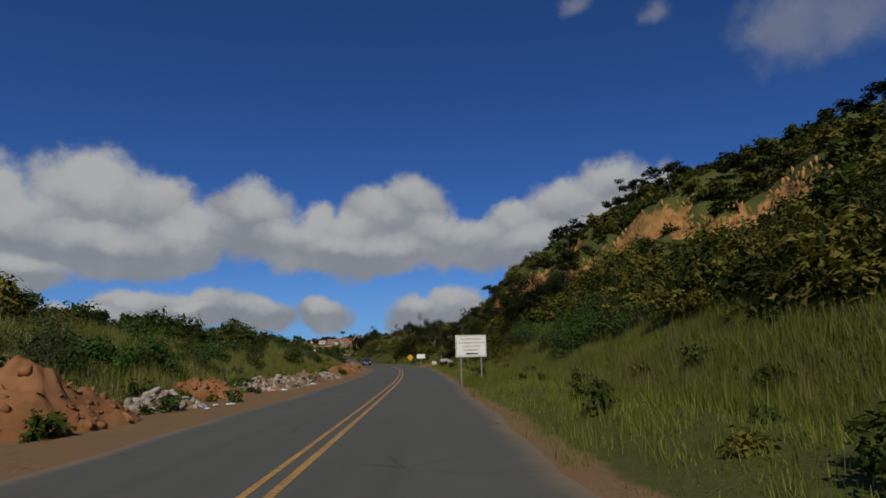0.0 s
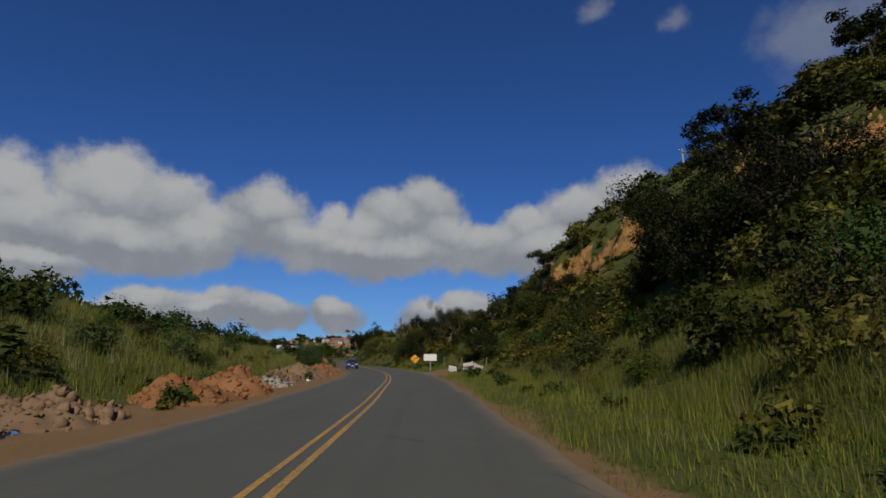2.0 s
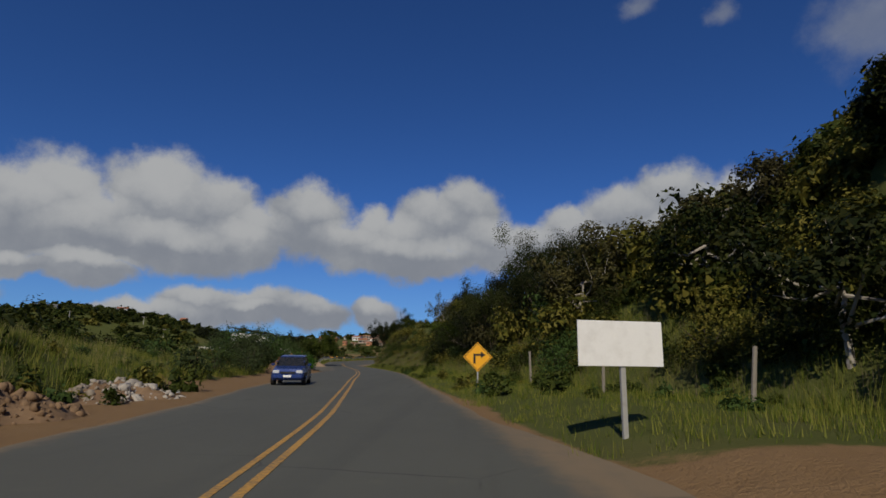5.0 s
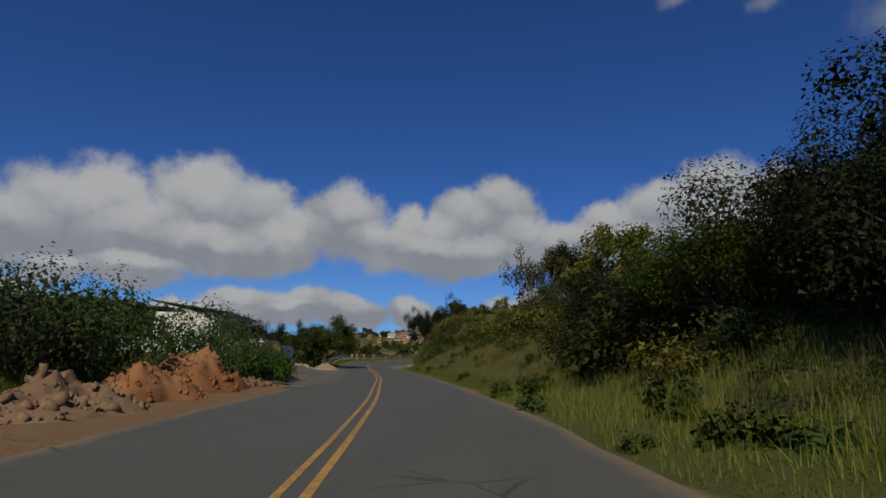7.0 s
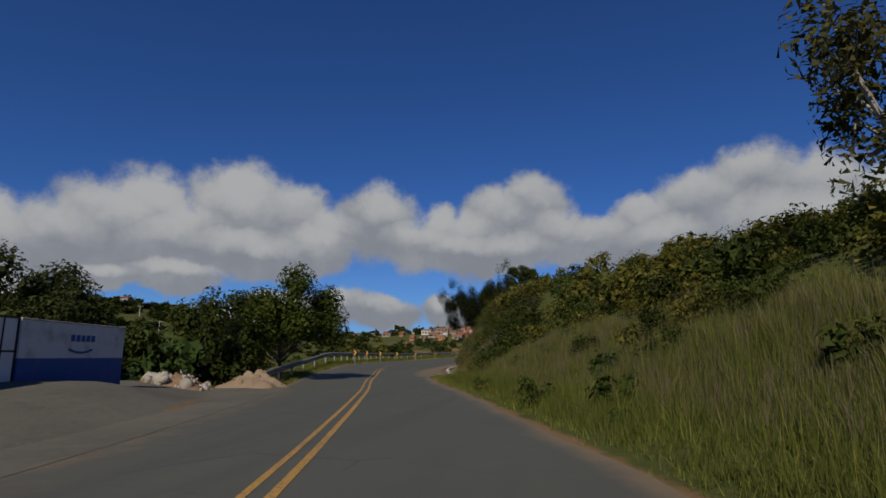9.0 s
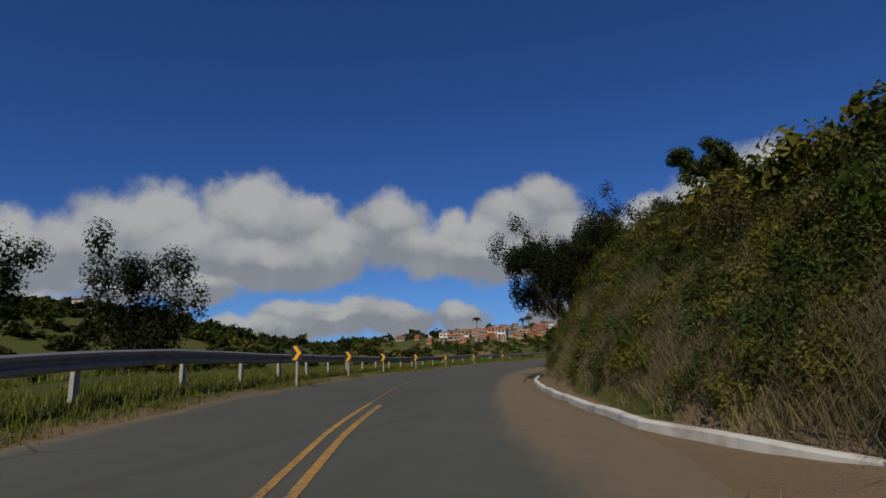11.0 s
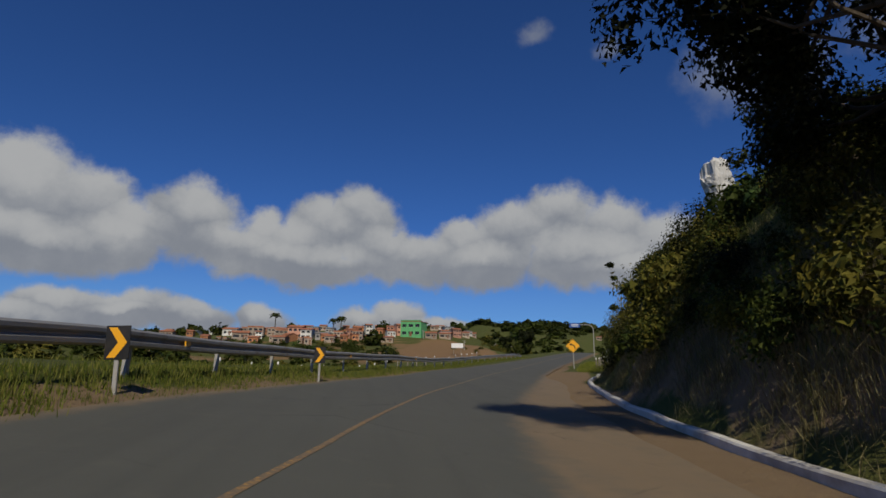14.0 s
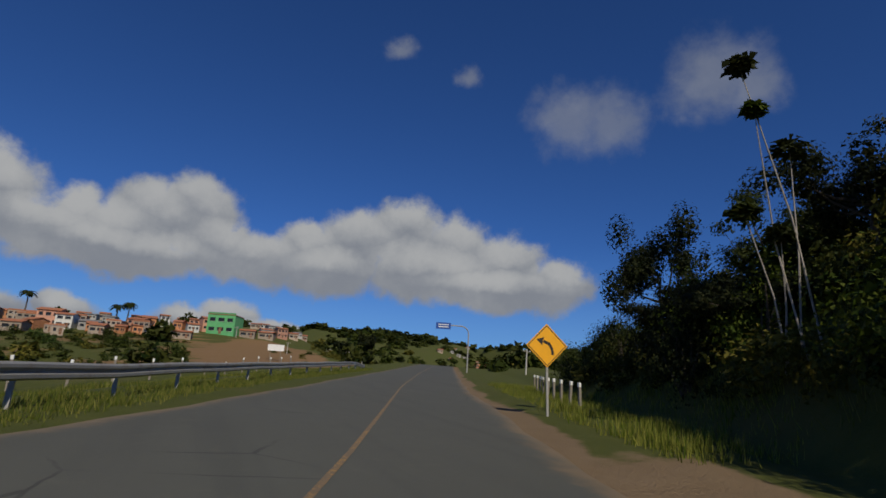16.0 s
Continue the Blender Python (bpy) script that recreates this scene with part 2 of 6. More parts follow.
def mat_asphalt():
    """Worn asphalt, with soil dragged over it where the surface says so."""
    m, N = material("asphalt")
    p = pos(N)
    dust = N.n("ShaderNodeAttribute", attribute_name="dust").outputs["Fac"]
    big = N.noise(p, 0.22, 6.0, 0.6)
    mid = N.noise(p, 2.6, 5.0, 0.6)
    grit = N.noise(p, 70.0, 3.0, 0.7)
    stretched = N.n("ShaderNodeMapping", ins={0: p, 3: (1.6, 0.05, 1.0)}).outputs[0]
    tracks = N.noise(stretched, 1.1, 3.0)
    col = N.mix(big, (0.064, 0.066, 0.055, 1), (0.100, 0.101, 0.084, 1))
    col = N.mix(N.math("MULTIPLY", N.smooth(tracks, 0.45, 0.7), 0.45), col, (0.058, 0.060, 0.052, 1))
    col = N.mix(N.math("MULTIPLY", N.smooth(mid, 0.55, 0.75), 0.3), col, (0.130, 0.122, 0.092, 1))
    col = N.mix(N.math("MULTIPLY", grit, 0.3), col, (0.145, 0.142, 0.122, 1))
    drift = N.math("ADD", N.math("MULTIPLY", N.math("SUBTRACT", mid, 0.5), 0.7), N.math("MULTIPLY", N.math("SUBTRACT", tracks, 0.5), 0.6))
    f = N.smooth(N.math("ADD", dust, drift), 0.15, 0.95)
    col = N.mix(N.math("MULTIPLY", f, 0.9), col, N.mix(big, (0.19, 0.135, 0.078, 1), (0.235, 0.175, 0.108, 1)))
    crack = N.n("ShaderNodeTexVoronoi", feature="DISTANCE_TO_EDGE", ins={"Vector": N.mix(0.12, p, N.noise(p, 1.5, 3.0, out=1)), "Scale": 0.45}).outputs[0]
    cf = N.math("MULTIPLY", N.math("SUBTRACT", 1.0, N.smooth(crack, 0.004, 0.012)), N.smooth(big, 0.5, 0.62))
    col = N.mix(N.math("MULTIPLY", cf, 0.6), col, (0.03, 0.03, 0.028, 1))
    return finish(m, N, col, 0.85, bump=grit, dist=0.006, spec=0.3)


def mat_soil(name, c1, c2, c3):
    m, N = material(name)
    p = pos(N)
    a, b, g = N.noise(p, 0.35, 6.0, 0.6), N.noise(p, 3.0, 5.0, 0.6), N.noise(p, 28.0, 4.0, 0.65)
    col = N.mix(N.smooth(a, 0.35, 0.65), (*c1, 1), (*c2, 1))
    col = N.mix(N.math("MULTIPLY", N.smooth(b, 0.5, 0.8), 0.6), col, (*c3, 1))
    col = N.mix(N.math("MULTIPLY", g, 0.3), col, (*(x * 0.6 for x in c1), 1))
    return finish(m, N, col, 0.95, bump=N.math("ADD", b, N.math("MULTIPLY", g, 0.4)), dist=0.06, spec=0.15)


M["asphalt"] = mat_asphalt()
M["soil_red"] = mat_soil("red_soil", (0.23, 0.100, 0.040), (0.31, 0.155, 0.068), (0.15, 0.07, 0.035))
M["soil_pale"] = mat_soil("pale_dirt", (0.30, 0.215, 0.14), (0.36, 0.27, 0.185), (0.22, 0.15, 0.095))
M["soil_brown"] = mat_soil("brown_soil", (0.19, 0.12, 0.07), (0.26, 0.17, 0.10), (0.14, 0.09, 0.055))
M["rubble"] = mat_soil("rubble", (0.27, 0.225, 0.175), (0.44, 0.40, 0.35), (0.20, 0.14, 0.095))
M["stone_grey"] = mat_soil("grey_stone", (0.19, 0.175, 0.15), (0.30, 0.28, 0.245), (0.10, 0.08, 0.06))
M["cliff"] = mat_soil("cliff_rock", (0.33, 0.165, 0.055), (0.47, 0.27, 0.095), (0.20, 0.10, 0.04))


def mat_line(name, lo, hi):
    m, N = material(name)
    p = pos(N)
    wear = N.noise(p, 14.0, 5.0, 0.7)
    big = N.noise(p, 0.8, 3.0)
    f = N.smooth(N.math("ADD", wear, N.math("MULTIPLY", big, 0.3)), lo, hi)
    return finish(m, N, N.mix(N.math("MULTIPLY", f, 0.85), (0.50, 0.27, 0.05, 1), (0.10, 0.09, 0.075, 1)), 0.75)


M["line"] = mat_line("road_paint", .52, .85)
M["line_faded"] = mat_line("faded_road_paint", .34, .72)


def mat_ground():
    """Grass and scrub floor, with soil and rock where the surface says so."""
    m, N = material("ground")
    p = pos(N)
    soil = N.n("ShaderNodeAttribute", attribute_name="soil").outputs["Fac"]
    rock = N.n("ShaderNodeAttribute", attribute_name="rock").outputs["Fac"]
    a, b, g = N.noise(p, 0.12, 6.0, 0.6), N.noise(p, 1.2, 6.0, 0.65), N.noise(p, 14.0, 4.0, 0.7)
    green = N.mix(b, (0.056, 0.070, 0.014, 1), (0.122, 0.128, 0.034, 1))
    green = N.mix(N.math("MULTIPLY", N.smooth(a, 0.5, 0.75), 0.6), green, (0.13, 0.105, 0.045, 1))
    green = N.mix(N.math("MULTIPLY", g, 0.35), green, (0.035, 0.045, 0.01, 1))
    far = N.smooth(N.n("ShaderNodeSeparateXYZ", ins={0: p}).outputs[1], 190.0, 215.0)
    far = N.math("MULTIPLY", far, N.math("SUBTRACT", 1.0, N.smooth(N.n("ShaderNodeSeparateXYZ", ins={0: p}).outputs[1], 380.0, 420.0)))
    dirt = N.mix(b, N.mix(far, (0.195, 0.115, 0.050, 1), (0.18, 0.125, 0.070, 1)), N.mix(far, (0.265, 0.170, 0.085, 1), (0.25, 0.185, 0.115, 1)))
    dirt = N.mix(N.math("MULTIPLY", g, 0.35), dirt, (0.18, 0.11, 0.06, 1))
    crag = N.mix(N.smooth(b, 0.3, 0.7), (0.25, 0.12, 0.04, 1), (0.46, 0.26, 0.09, 1))
    crag = N.mix(N.math("MULTIPLY", N.smooth(g, 0.5, 0.8), 0.5), crag, (0.16, 0.09, 0.045, 1))
    edge = N.math("MULTIPLY", N.math("SUBTRACT", b, 0.5), 0.9)
    col = N.mix(N.smooth(N.math("ADD", soil, edge), 0.35, 0.65), green, dirt)
    col = N.mix(N.smooth(N.math("ADD", rock, edge), 0.35, 0.65), col, crag)
    return finish(m, N, col, 0.95, bump=N.math("ADD", N.math("MULTIPLY", b, 1.5), g), dist=0.12, spec=0.15)


M["ground"] = mat_ground()

# ================= plan =================
# yellow line: x, y, z
LINE = [(-1.8, 0, 0), (-1.8, 18.9, -.19), (-1.75, 37.7, -.26), (-2.2, 56.7, -.33), (-3.1, 75.7, -.34), (-3.8, 85.1, -.37),
        (-5, 96.4, -.38), (-6.8, 107.5, -.37), (-9, 118.7, -.36), (-11.5, 132, -.38), (-14.9, 151.4, -.45), (-18.9, 170.3, -.55),
        (-21.7, 181.5, -.59), (-24.9, 192.5, -.59), (-28.2, 203.6, -.58), (-31.3, 216.9, -.55), (-33.3, 226.6, -.52),
        (-34.9, 236.4, -.49), (-35.9, 246.3, -.49), (-36.2, 256.2, -.49), (-35.8, 266.2, -.39), (-34.4, 276.2, -.19),
        (-32.3, 286.1, .09), (-29.3, 295.7, .41), (-25.9, 305.2, .79)]
PTS = np.array([(-1.8, -500, 6), (-1.8, -60, 0.7)] + LINE + [(-13.2, 335.2, 2.1), (0.6, 365.2, 3.6), (14.6, 395.2, 5.3), (31, 430, 7.2), (53, 470, 8.4), (90, 520, 9), (128, 570, 8), (300, 800, 12), (300, 2600, 12)])
YS = np.arange(-400, 1200, 1.0)


def smooth1(v, k=9):
    w = np.hanning(k + 2)[1:-1]
    w /= w.sum()
    return np.convolve(np.pad(v, k // 2, mode="edge"), w, mode="valid")


XS = smooth1(np.interp(YS, PTS[:, 1], PTS[:, 0]), 13)
ZS = smooth1(np.interp(YS, PTS[:, 1], PTS[:, 2]), 13)
CS = 1 / np.sqrt(1 + np.gradient(XS) ** 2)

# along the road: y, right foot, right slope, right top, left foot, left rise, left slope
SIDES = np.array([
    (-400, 9, .5, 20, 8, 4, .35), (0, 8.5, .56, 27, 7.6, 8.5, .50), (34, 8, .62, 30, 7.5, 7.2, .48), (50, 7.5, .80, 40, 7.5, 6.5, .46), (84, 8.5, 1.08, 38, 7.5, 6.5, .52),
    (93, 12.5, 1.15, 36, 7.5, 6.4, .56), (108, 12.3, 1.15, 32, 7.5, 5.4, .52), (122, 9, .85, 22, 7, 3.0, .35), (150, 7.5, .65, 11, 7, 1.6, .25),
    (166, 7.2, .6, 10, 4.5, 1.3, .25), (186, 7, .6, 10, 4.5, 1.5, .30), (196, 7, .6, 10, 6, .3, .05), (208, 7, .7, 11, 7, -3, .2), (222, 7.4, 1.5, 10, 6, -6, .3), (240, 7.2, 2.4, 11, 6, -7, .3),
    (285, 7.6, 2.2, 11, 6, -7, .3), (300, 8.0, 1.8, 15, 6, -6, .25), (314, 9.2, 1.5, 11, 7, -5, .2), (326, 10.2, 1.1, 8, 7.5, -4.5, .18), (342, 11, .6, 5, 8, -4, .15), (362, 12, .3, 2, 8, -4, .15), (1200, 20, .1, 3, 9, -4, .1)])
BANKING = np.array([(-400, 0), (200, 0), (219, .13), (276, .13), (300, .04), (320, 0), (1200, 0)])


# where the paint and the paved edge leave the plan's line
PAINT = np.array([(-400, 0), (62, 0), (95, .05), (109, .45), (120, .58), (142, .55), (153, .42), (165, .28), (182, .25), (195, .5), (208, .4), (217, .05), (226, -.05), (239, -.5),
                  (255, -.5), (265, -.15), (274, .33), (294, .78), (313, .85), (335, .5), (365, 0), (1200, 0)])
WIDER = np.array([(-400, -.2), (22, -.2), (45, 0), (75, .15), (110, .2), (130, .55), (144, .7), (155, .6), (170, .45), (185, .25), (204, 0), (1200, 0)])


def wider(y):
    return np.interp(y, WIDER[:, 0], WIDER[:, 1])


def paint(y, u):
    return float(np.interp(y, PAINT[:, 0], PAINT[:, 1])) + u


def plan(y, col):
    return np.interp(y, SIDES[:, 0], SIDES[:, col])


def line_x(y):
    return np.interp(y, YS, XS)


def line_z(y):
    return np.interp(y, YS, ZS)


def across(x, y):
    """Metres to the right of the yellow line."""
    return (np.asarray(x) - line_x(y)) * np.interp(y, YS, CS)


def at(y, u):
    """The place u metres right of the yellow line at y."""
    return line_x(y) + u / np.interp(y, YS, CS)


def sstep(v):
    v = np.clip(v, 0, 1)
    return v * v * (3 - 2 * v)


def lumps(x, y, s):
    return (np.sin(x / s + 1.3 * np.sin(y / s * .7)) * np.cos(y / s * 1.1 + .8 * np.sin(x / s * .6)) + .5 * np.sin(x / s * 2.3 + 2) * np.sin(y / s * 2.1 + x / s)) / 1.5


def far_land(x, y):
    z = -3 + sstep((y - 320) / 320) * (28 + .05 * (np.clip(x, -200, 60) + 30)) * (.25 + .75 * sstep((75 - x) / 75))
    z = z + 25 * np.exp(-((x + 185) ** 2 / (2 * 50 ** 2) + (y - 345) ** 2 / (2 * 60 ** 2)))
    z = z + 26 * np.exp(-((x + 90) ** 2 + (y - 40) ** 2) / (2 * 60 ** 2)) * sstep((-x - 20) / 40)
    z = z + 50 * sstep((y - 480) / 480) * sstep((x - 20) / 70) + 8 * np.exp(-((x - 20) ** 2 / (2 * 9 ** 2) + (y - 478) ** 2 / (2 * 12 ** 2)))
    z = z + 40 * sstep((x - 35) / 90) * sstep((330 - y) / 120) + 20 * sstep((y - 800) / 700) + 1.0 * lumps(x, y, 37)
    return z


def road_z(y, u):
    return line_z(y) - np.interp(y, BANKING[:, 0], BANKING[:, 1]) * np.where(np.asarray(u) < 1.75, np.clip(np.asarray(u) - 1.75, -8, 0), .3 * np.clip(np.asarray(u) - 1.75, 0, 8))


def crag_u(y):
    return np.interp(y, [22, 36, 55, 78, 90, 104, 115, 124], [28, 26.5, 22, 20.5, 19, 18, 18.5, 22]) + 1.3 * np.sin(y * .55) + .7 * np.sin(y * 1.3 + 1)


def crag_h(y):
    return 3.4 * sstep((y - 22) / 9) * sstep((124 - y) / 12) * (.65 + .35 * np.sin(y * .37 + 1)) + 2.6 * sstep((y - 91) / 6) * sstep((116 - y) / 12)


def terrain(x, y):
    x, y = np.asarray(x, float), np.asarray(y, float)
    u = across(x, y)
    top = plan(y, 3)
    r = np.maximum(u - plan(y, 1), 0)
    rise = top * (1 - np.exp(-plan(y, 2) * r / top))
    lt = plan(y, 5)
    l = np.maximum(-u - plan(y, 4), 0)
    drop = lt * (1 - np.exp(-plan(y, 6) * l / np.maximum(np.abs(lt), .3)))
    off = np.maximum(r, l)
    uc = crag_u(y)
    drop = drop + .25 * sstep((-u - 3.2) / 1.0) * sstep((y - 208) / 10) * sstep((312 - y) / 14)
    rise = rise + .35 * sstep((u - 4.0 - .7 * sstep((y - 84) / 12)) / 2.6) * sstep((206 - y) / 12) + crag_h(y) * (sstep((u - uc) / (1.3 + .25 * crag_h(y))) - .15 * sstep((u - uc - 5) / 12))
    z = road_z(y, u) + rise + drop + .5 * lumps(x, y, .9) * sstep((u - uc + 1) / 1.5) * sstep((uc + 4 - u) / 1.5) * (crag_h(y) > .5) + .35 * lumps(x, y, 2.7) * np.clip(off / 4, 0, 1) + .9 * lumps(x + 9, y, 7.5) * np.clip(off / 12, 0, 1)
    late = sstep((y - 330) / 60)
    d0 = np.where(u > 0, 60 - 48 * late, 35 - 26 * late)
    w = sstep((np.abs(u) - d0) / (80 - 12 * late))
    z = z * (1 - w) + far_land(x, y) * w
    paved = 4.35 + .4 * sstep((y - 84) / 12) + .6 * sstep((y - 84) / 6) * sstep((110 - y) / 6) + 1.6 * sstep((y - 204) / 12) * sstep((312 - y) / 10) + wider(y)
    return z - .06 * sstep((u + 4.6) / .8) * sstep((paved + .7 - u) / .8)


def tz(x, y):
    return float(terrain(x, y))


# ================= mesh helpers =================
def link_mesh(name, verts, faces, mat, parent=None, label="", smooth=False):
    me = bpy.data.meshes.new(name)
    me.from_pydata([tuple(v) for v in verts], [], [tuple(f) for f in faces])
    if mat is not None:
        me.materials.append(mat)
    if smooth:
        me.polygons.foreach_set("use_smooth", [True] * len(me.polygons))
    me.update()
    ob = new(name, me)
    if parent is not None:
        ob.parent = parent
    if label:
        ob["label"] = label
    return ob


def part(name, bm, mat, parent, label="", smooth=False):
    me = bpy.data.meshes.new(name)
    bm.to_mesh(me)
    bm.free()
    me.materials.append(mat)
    if smooth:
        me.polygons.foreach_set("use_smooth", [True] * len(me.polygons))
    ob = new(name, me)
    ob.parent = parent
    if label:
        ob["label"] = label
    return ob


def box(bm, cx, cy, cz, sx, sy, sz, bevel=0.0, m=None):
    r = bmesh.ops.create_cube(bm, size=1.0, matrix=Matrix.Translation((cx, cy, cz)) @ Matrix.Diagonal((sx, sy, sz, 1)))
    vs = r["verts"]
    if bevel:
        es = list({e for v in vs for e in v.link_edges})
        b = bmesh.ops.bevel(bm, geom=es, offset=bevel, segments=1, affect="EDGES")
        vs = [v for v in b["verts"]] if b["verts"] else vs
    if m is not None:
        bmesh.ops.transform(bm, matrix=m, verts=list({v for v in vs}))
    return vs


def boxed(*a, **k):
    bm = bmesh.new()
    box(bm, *a, **k)
    return bm


def tube(bm, p0, p1, r0, r1, n=6):
    p0, p1 = Vector(p0), Vector(p1)
    d = p1 - p0
    m = Matrix.Translation((p0 + p1) / 2) @ d.to_track_quat("Z", "Y").to_matrix().to_4x4()
    bmesh.ops.create_cone(bm, cap_ends=True, segments=n, radius1=r0, radius2=r1, depth=d.length, matrix=m)


BALL = bmesh.new()
bmesh.ops.create_icosphere(BALL, subdivisions=1, radius=1.0)
BALL_V, BALL_F = np.array([v.co[:] for v in BALL.verts]), np.array([[v.index for v in f.verts] for f in BALL.faces])
BALL.free()


def stones(items, rg, jitter=.22):
    """Angular stones as one array: each item is a place, a size, a turn and three stretches."""
    n = len(BALL_V)
    v = np.empty((len(items) * n, 3))
    for i, (p, s, turn, sc) in enumerate(items):
        q = BALL_V * s * np.array(sc)
        v[i * n:(i + 1) * n] = q @ np.array(Euler(turn).to_matrix()).T + np.array(p)
    size = np.repeat([it[1] for it in items], n)[:, None]
    v += rg.normal(size=v.shape) * size * jitter
    return v, np.concatenate([BALL_F + i * n for i in range(len(items))])


def empty(name, m, label, category, group="", kind=""):
    ob = new(name)
    ob.empty_display_size = 0.2
    ob.matrix_world = m
    return tagged(ob, label, category, group, kind)


def strip(name, ys, u0, u1, lift, mat, n=2, drape=False, kind="structure", label="", category="", dust=None):
    """A ribbon along the road between two offsets (numbers or functions of y)."""
    v, f = [], []
    for y in ys:
        a, b = (u0(y) if callable(u0) else u0), (u1(y) if callable(u1) else u1)
        for k in range(n):
            u = a + (b - a) * k / (n - 1)
            v.append((at(y, u), y, (max(tz(at(y, u), y), float(road_z(y, u))) if drape else road_z(y, u)) + (lift(k / (n - 1)) if callable(lift) else lift)))
    for i in range(len(ys) - 1):
        for k in range(n - 1):
            q = i * n + k
            f.append((q, q + 1, q + n + 1, q + n))
    ob = link_mesh(name, v, f, mat)
    if dust is not None:
        d = []
        for y in ys:
            a, b = u0(y), u1(y)
            d += [dust(y, a + (b - a) * k / (n - 1), a, b) for k in range(n)]
        ob.data.attributes.new("dust", "FLOAT", "POINT").data.foreach_set("value", np.array(d, np.float32))
    return tagged(ob, label, category, kind=kind)


# ================= ground and road =================
def build_ground():
    ys = np.concatenate([np.arange(-400, -40, 20), np.arange(-40, 30, 1.6), np.arange(30, 126, .8), np.arange(126, 345, 1.6), np.arange(345, 640, 4), np.arange(640, 1200, 40), np.linspace(1200, 2600, 8)])
    side = np.concatenate([np.arange(0, 10, .75), np.arange(10, 30, .6), np.arange(30, 80, 3), np.arange(80, 300, 7), np.array([340, 420, 600, 900, 1400, 2200])])
    ws = np.concatenate([-side[:0:-1], side])
    Y, Wd = np.meshgrid(ys, ws, indexing="ij")
    X = line_x(Y) + Wd
    Z = terrain(X, Y)
    nv = len(ws)
    verts = np.stack([X, Y, Z], -1).reshape(-1, 3)
    i, j = np.meshgrid(np.arange(len(ys) - 1), np.arange(nv - 1), indexing="ij")
    q = (i * nv + j).ravel()
    faces = np.stack([q, q + 1, q + nv + 1, q + nv], 1)
    ob = link_mesh("ground", verts.tolist(), faces.tolist(), M["ground"], smooth=True)
    u = across(X, Y)
    lum = lumps(X, Y, 3.1)
    soil = sstep((8.2 + lum * 1.6 + u) / 1.6) * (u < 0) * (Y < 165)
    soil = np.maximum(soil, sstep((5.6 - 1.5 * sstep((Y - 196) / 8) + .3 * lum + u) / .8) * (u < 0))
    soil = np.maximum(soil, sstep((4.75 + wider(Y) - .45 * sstep((Y - 112) / 10) * sstep((206 - Y) / 8) + .45 * sstep((Y - 84) / 12) + .3 * lum - u) / .6) * (u > 0))
    soil = np.maximum(soil, sstep((11.5 + lum - u) / 1.5) * (u > 0) * sstep((Y - 84) / 5) * sstep((104 - .15 * (u - 4) - Y) / 2))
    soil = np.maximum(soil, sstep((7.6 + .4 * lum - u) / .6) * (u > 0) * sstep((Y - 206) / 6) * sstep((316 - Y) / 6))
    soil = np.maximum(soil, sstep((15 + u) / 2) * (u < 0) * sstep((Y - 156) / 5) * sstep((206 - Y) / 5))
    soil = np.maximum(soil, sstep((1.12 - np.hypot((X + 5 - .08 * (Y - 445)) / 16, (Y - 445) / 58)) / .2))
    soil = np.maximum(soil, sstep((1.1 - np.hypot((X + 22 + (Y - 470) * .12) / 2.6, (Y - 475) / 36)) / .3))
    soil = np.maximum(soil, .62 * sstep((X + 125) / 20) * sstep((4 - X) / 20) * sstep((Y - 385) / 25) * sstep((505 - Y) / 20) * sstep((lumps(X, Y, 6.5) + .45) / .8))
    uc = crag_u(Y)
    on = sstep((Y - 22) / 8) * sstep((112 - Y) / 4)
    rock = on * sstep((u - uc + .8) / .8) * sstep((uc + 1.2 + .3 * crag_h(Y) + lum - u) / 1.2)
    rock = np.maximum(rock, on * .75 * sstep((u - uc + 7) / 3) * (u < uc) * sstep((lumps(X, Y, 5.5) + .05) / .4))
    soil = np.maximum(soil, .8 * sstep((u - plan(Y, 1)) / .5) * sstep((plan(Y, 1) + 4 - u) / 2) * sstep((Y - 214) / 8) * sstep((300 - Y) / 8))
    for name, val in (("soil", soil), ("rock", rock)):
        at_ = ob.data.attributes.new(name, "FLOAT", "POINT")
        at_.data.foreach_set("value", np.clip(val, 0, 1).ravel().astype(np.float32))
    return tagged(ob, "green and brown scrub land with red soil verges", "ground", kind="structure")


build_ground()
ROAD_Y = np.concatenate([np.arange(-300, -20, 10), np.arange(-20, 440, 1.5)])


def edge(y, k):
    return .07 * math.sin(y * .43 + k) + .06 * math.sin(y * 1.3 + 2 * k) + .04 * math.sin(y * 4.3 + k)


def right_edge(y):
    return 3.75 + .4 * float(sstep((y - 84) / 12)) + float(wider(y)) + edge(y, 1) + .6 * float(sstep((y - 86) / 6) * sstep((108 - y) / 6)) + 1.5 * float(sstep((y - 208) / 12) * sstep((306 - y) / 10))


def road_dust(y, u, a, b):
    """Soil on the paved edges, and a broad drift of it inside the bend."""
    d = max(1 - (u - a) / .55, 1 - (b - u) / .7, 0) * .8
    bend = float(sstep((y - 206) / 10) * sstep((312 - y) / 12))
    inner = float(sstep((u - 2.9 - .5 * math.sin(y * .11)) / 1.3))
    layby = .9 * float(sstep((y - 84) / 4) * sstep((112 - y) / 8)) * float(sstep((u - 3.2) / 1.2))
    court = .55 * float(sstep((y - 158) / 5) * sstep((200 - y) / 8)) * float(sstep((-u - 1.4) / 2.0))
    return min(max(d, bend * inner * .85, layby, court), 1)


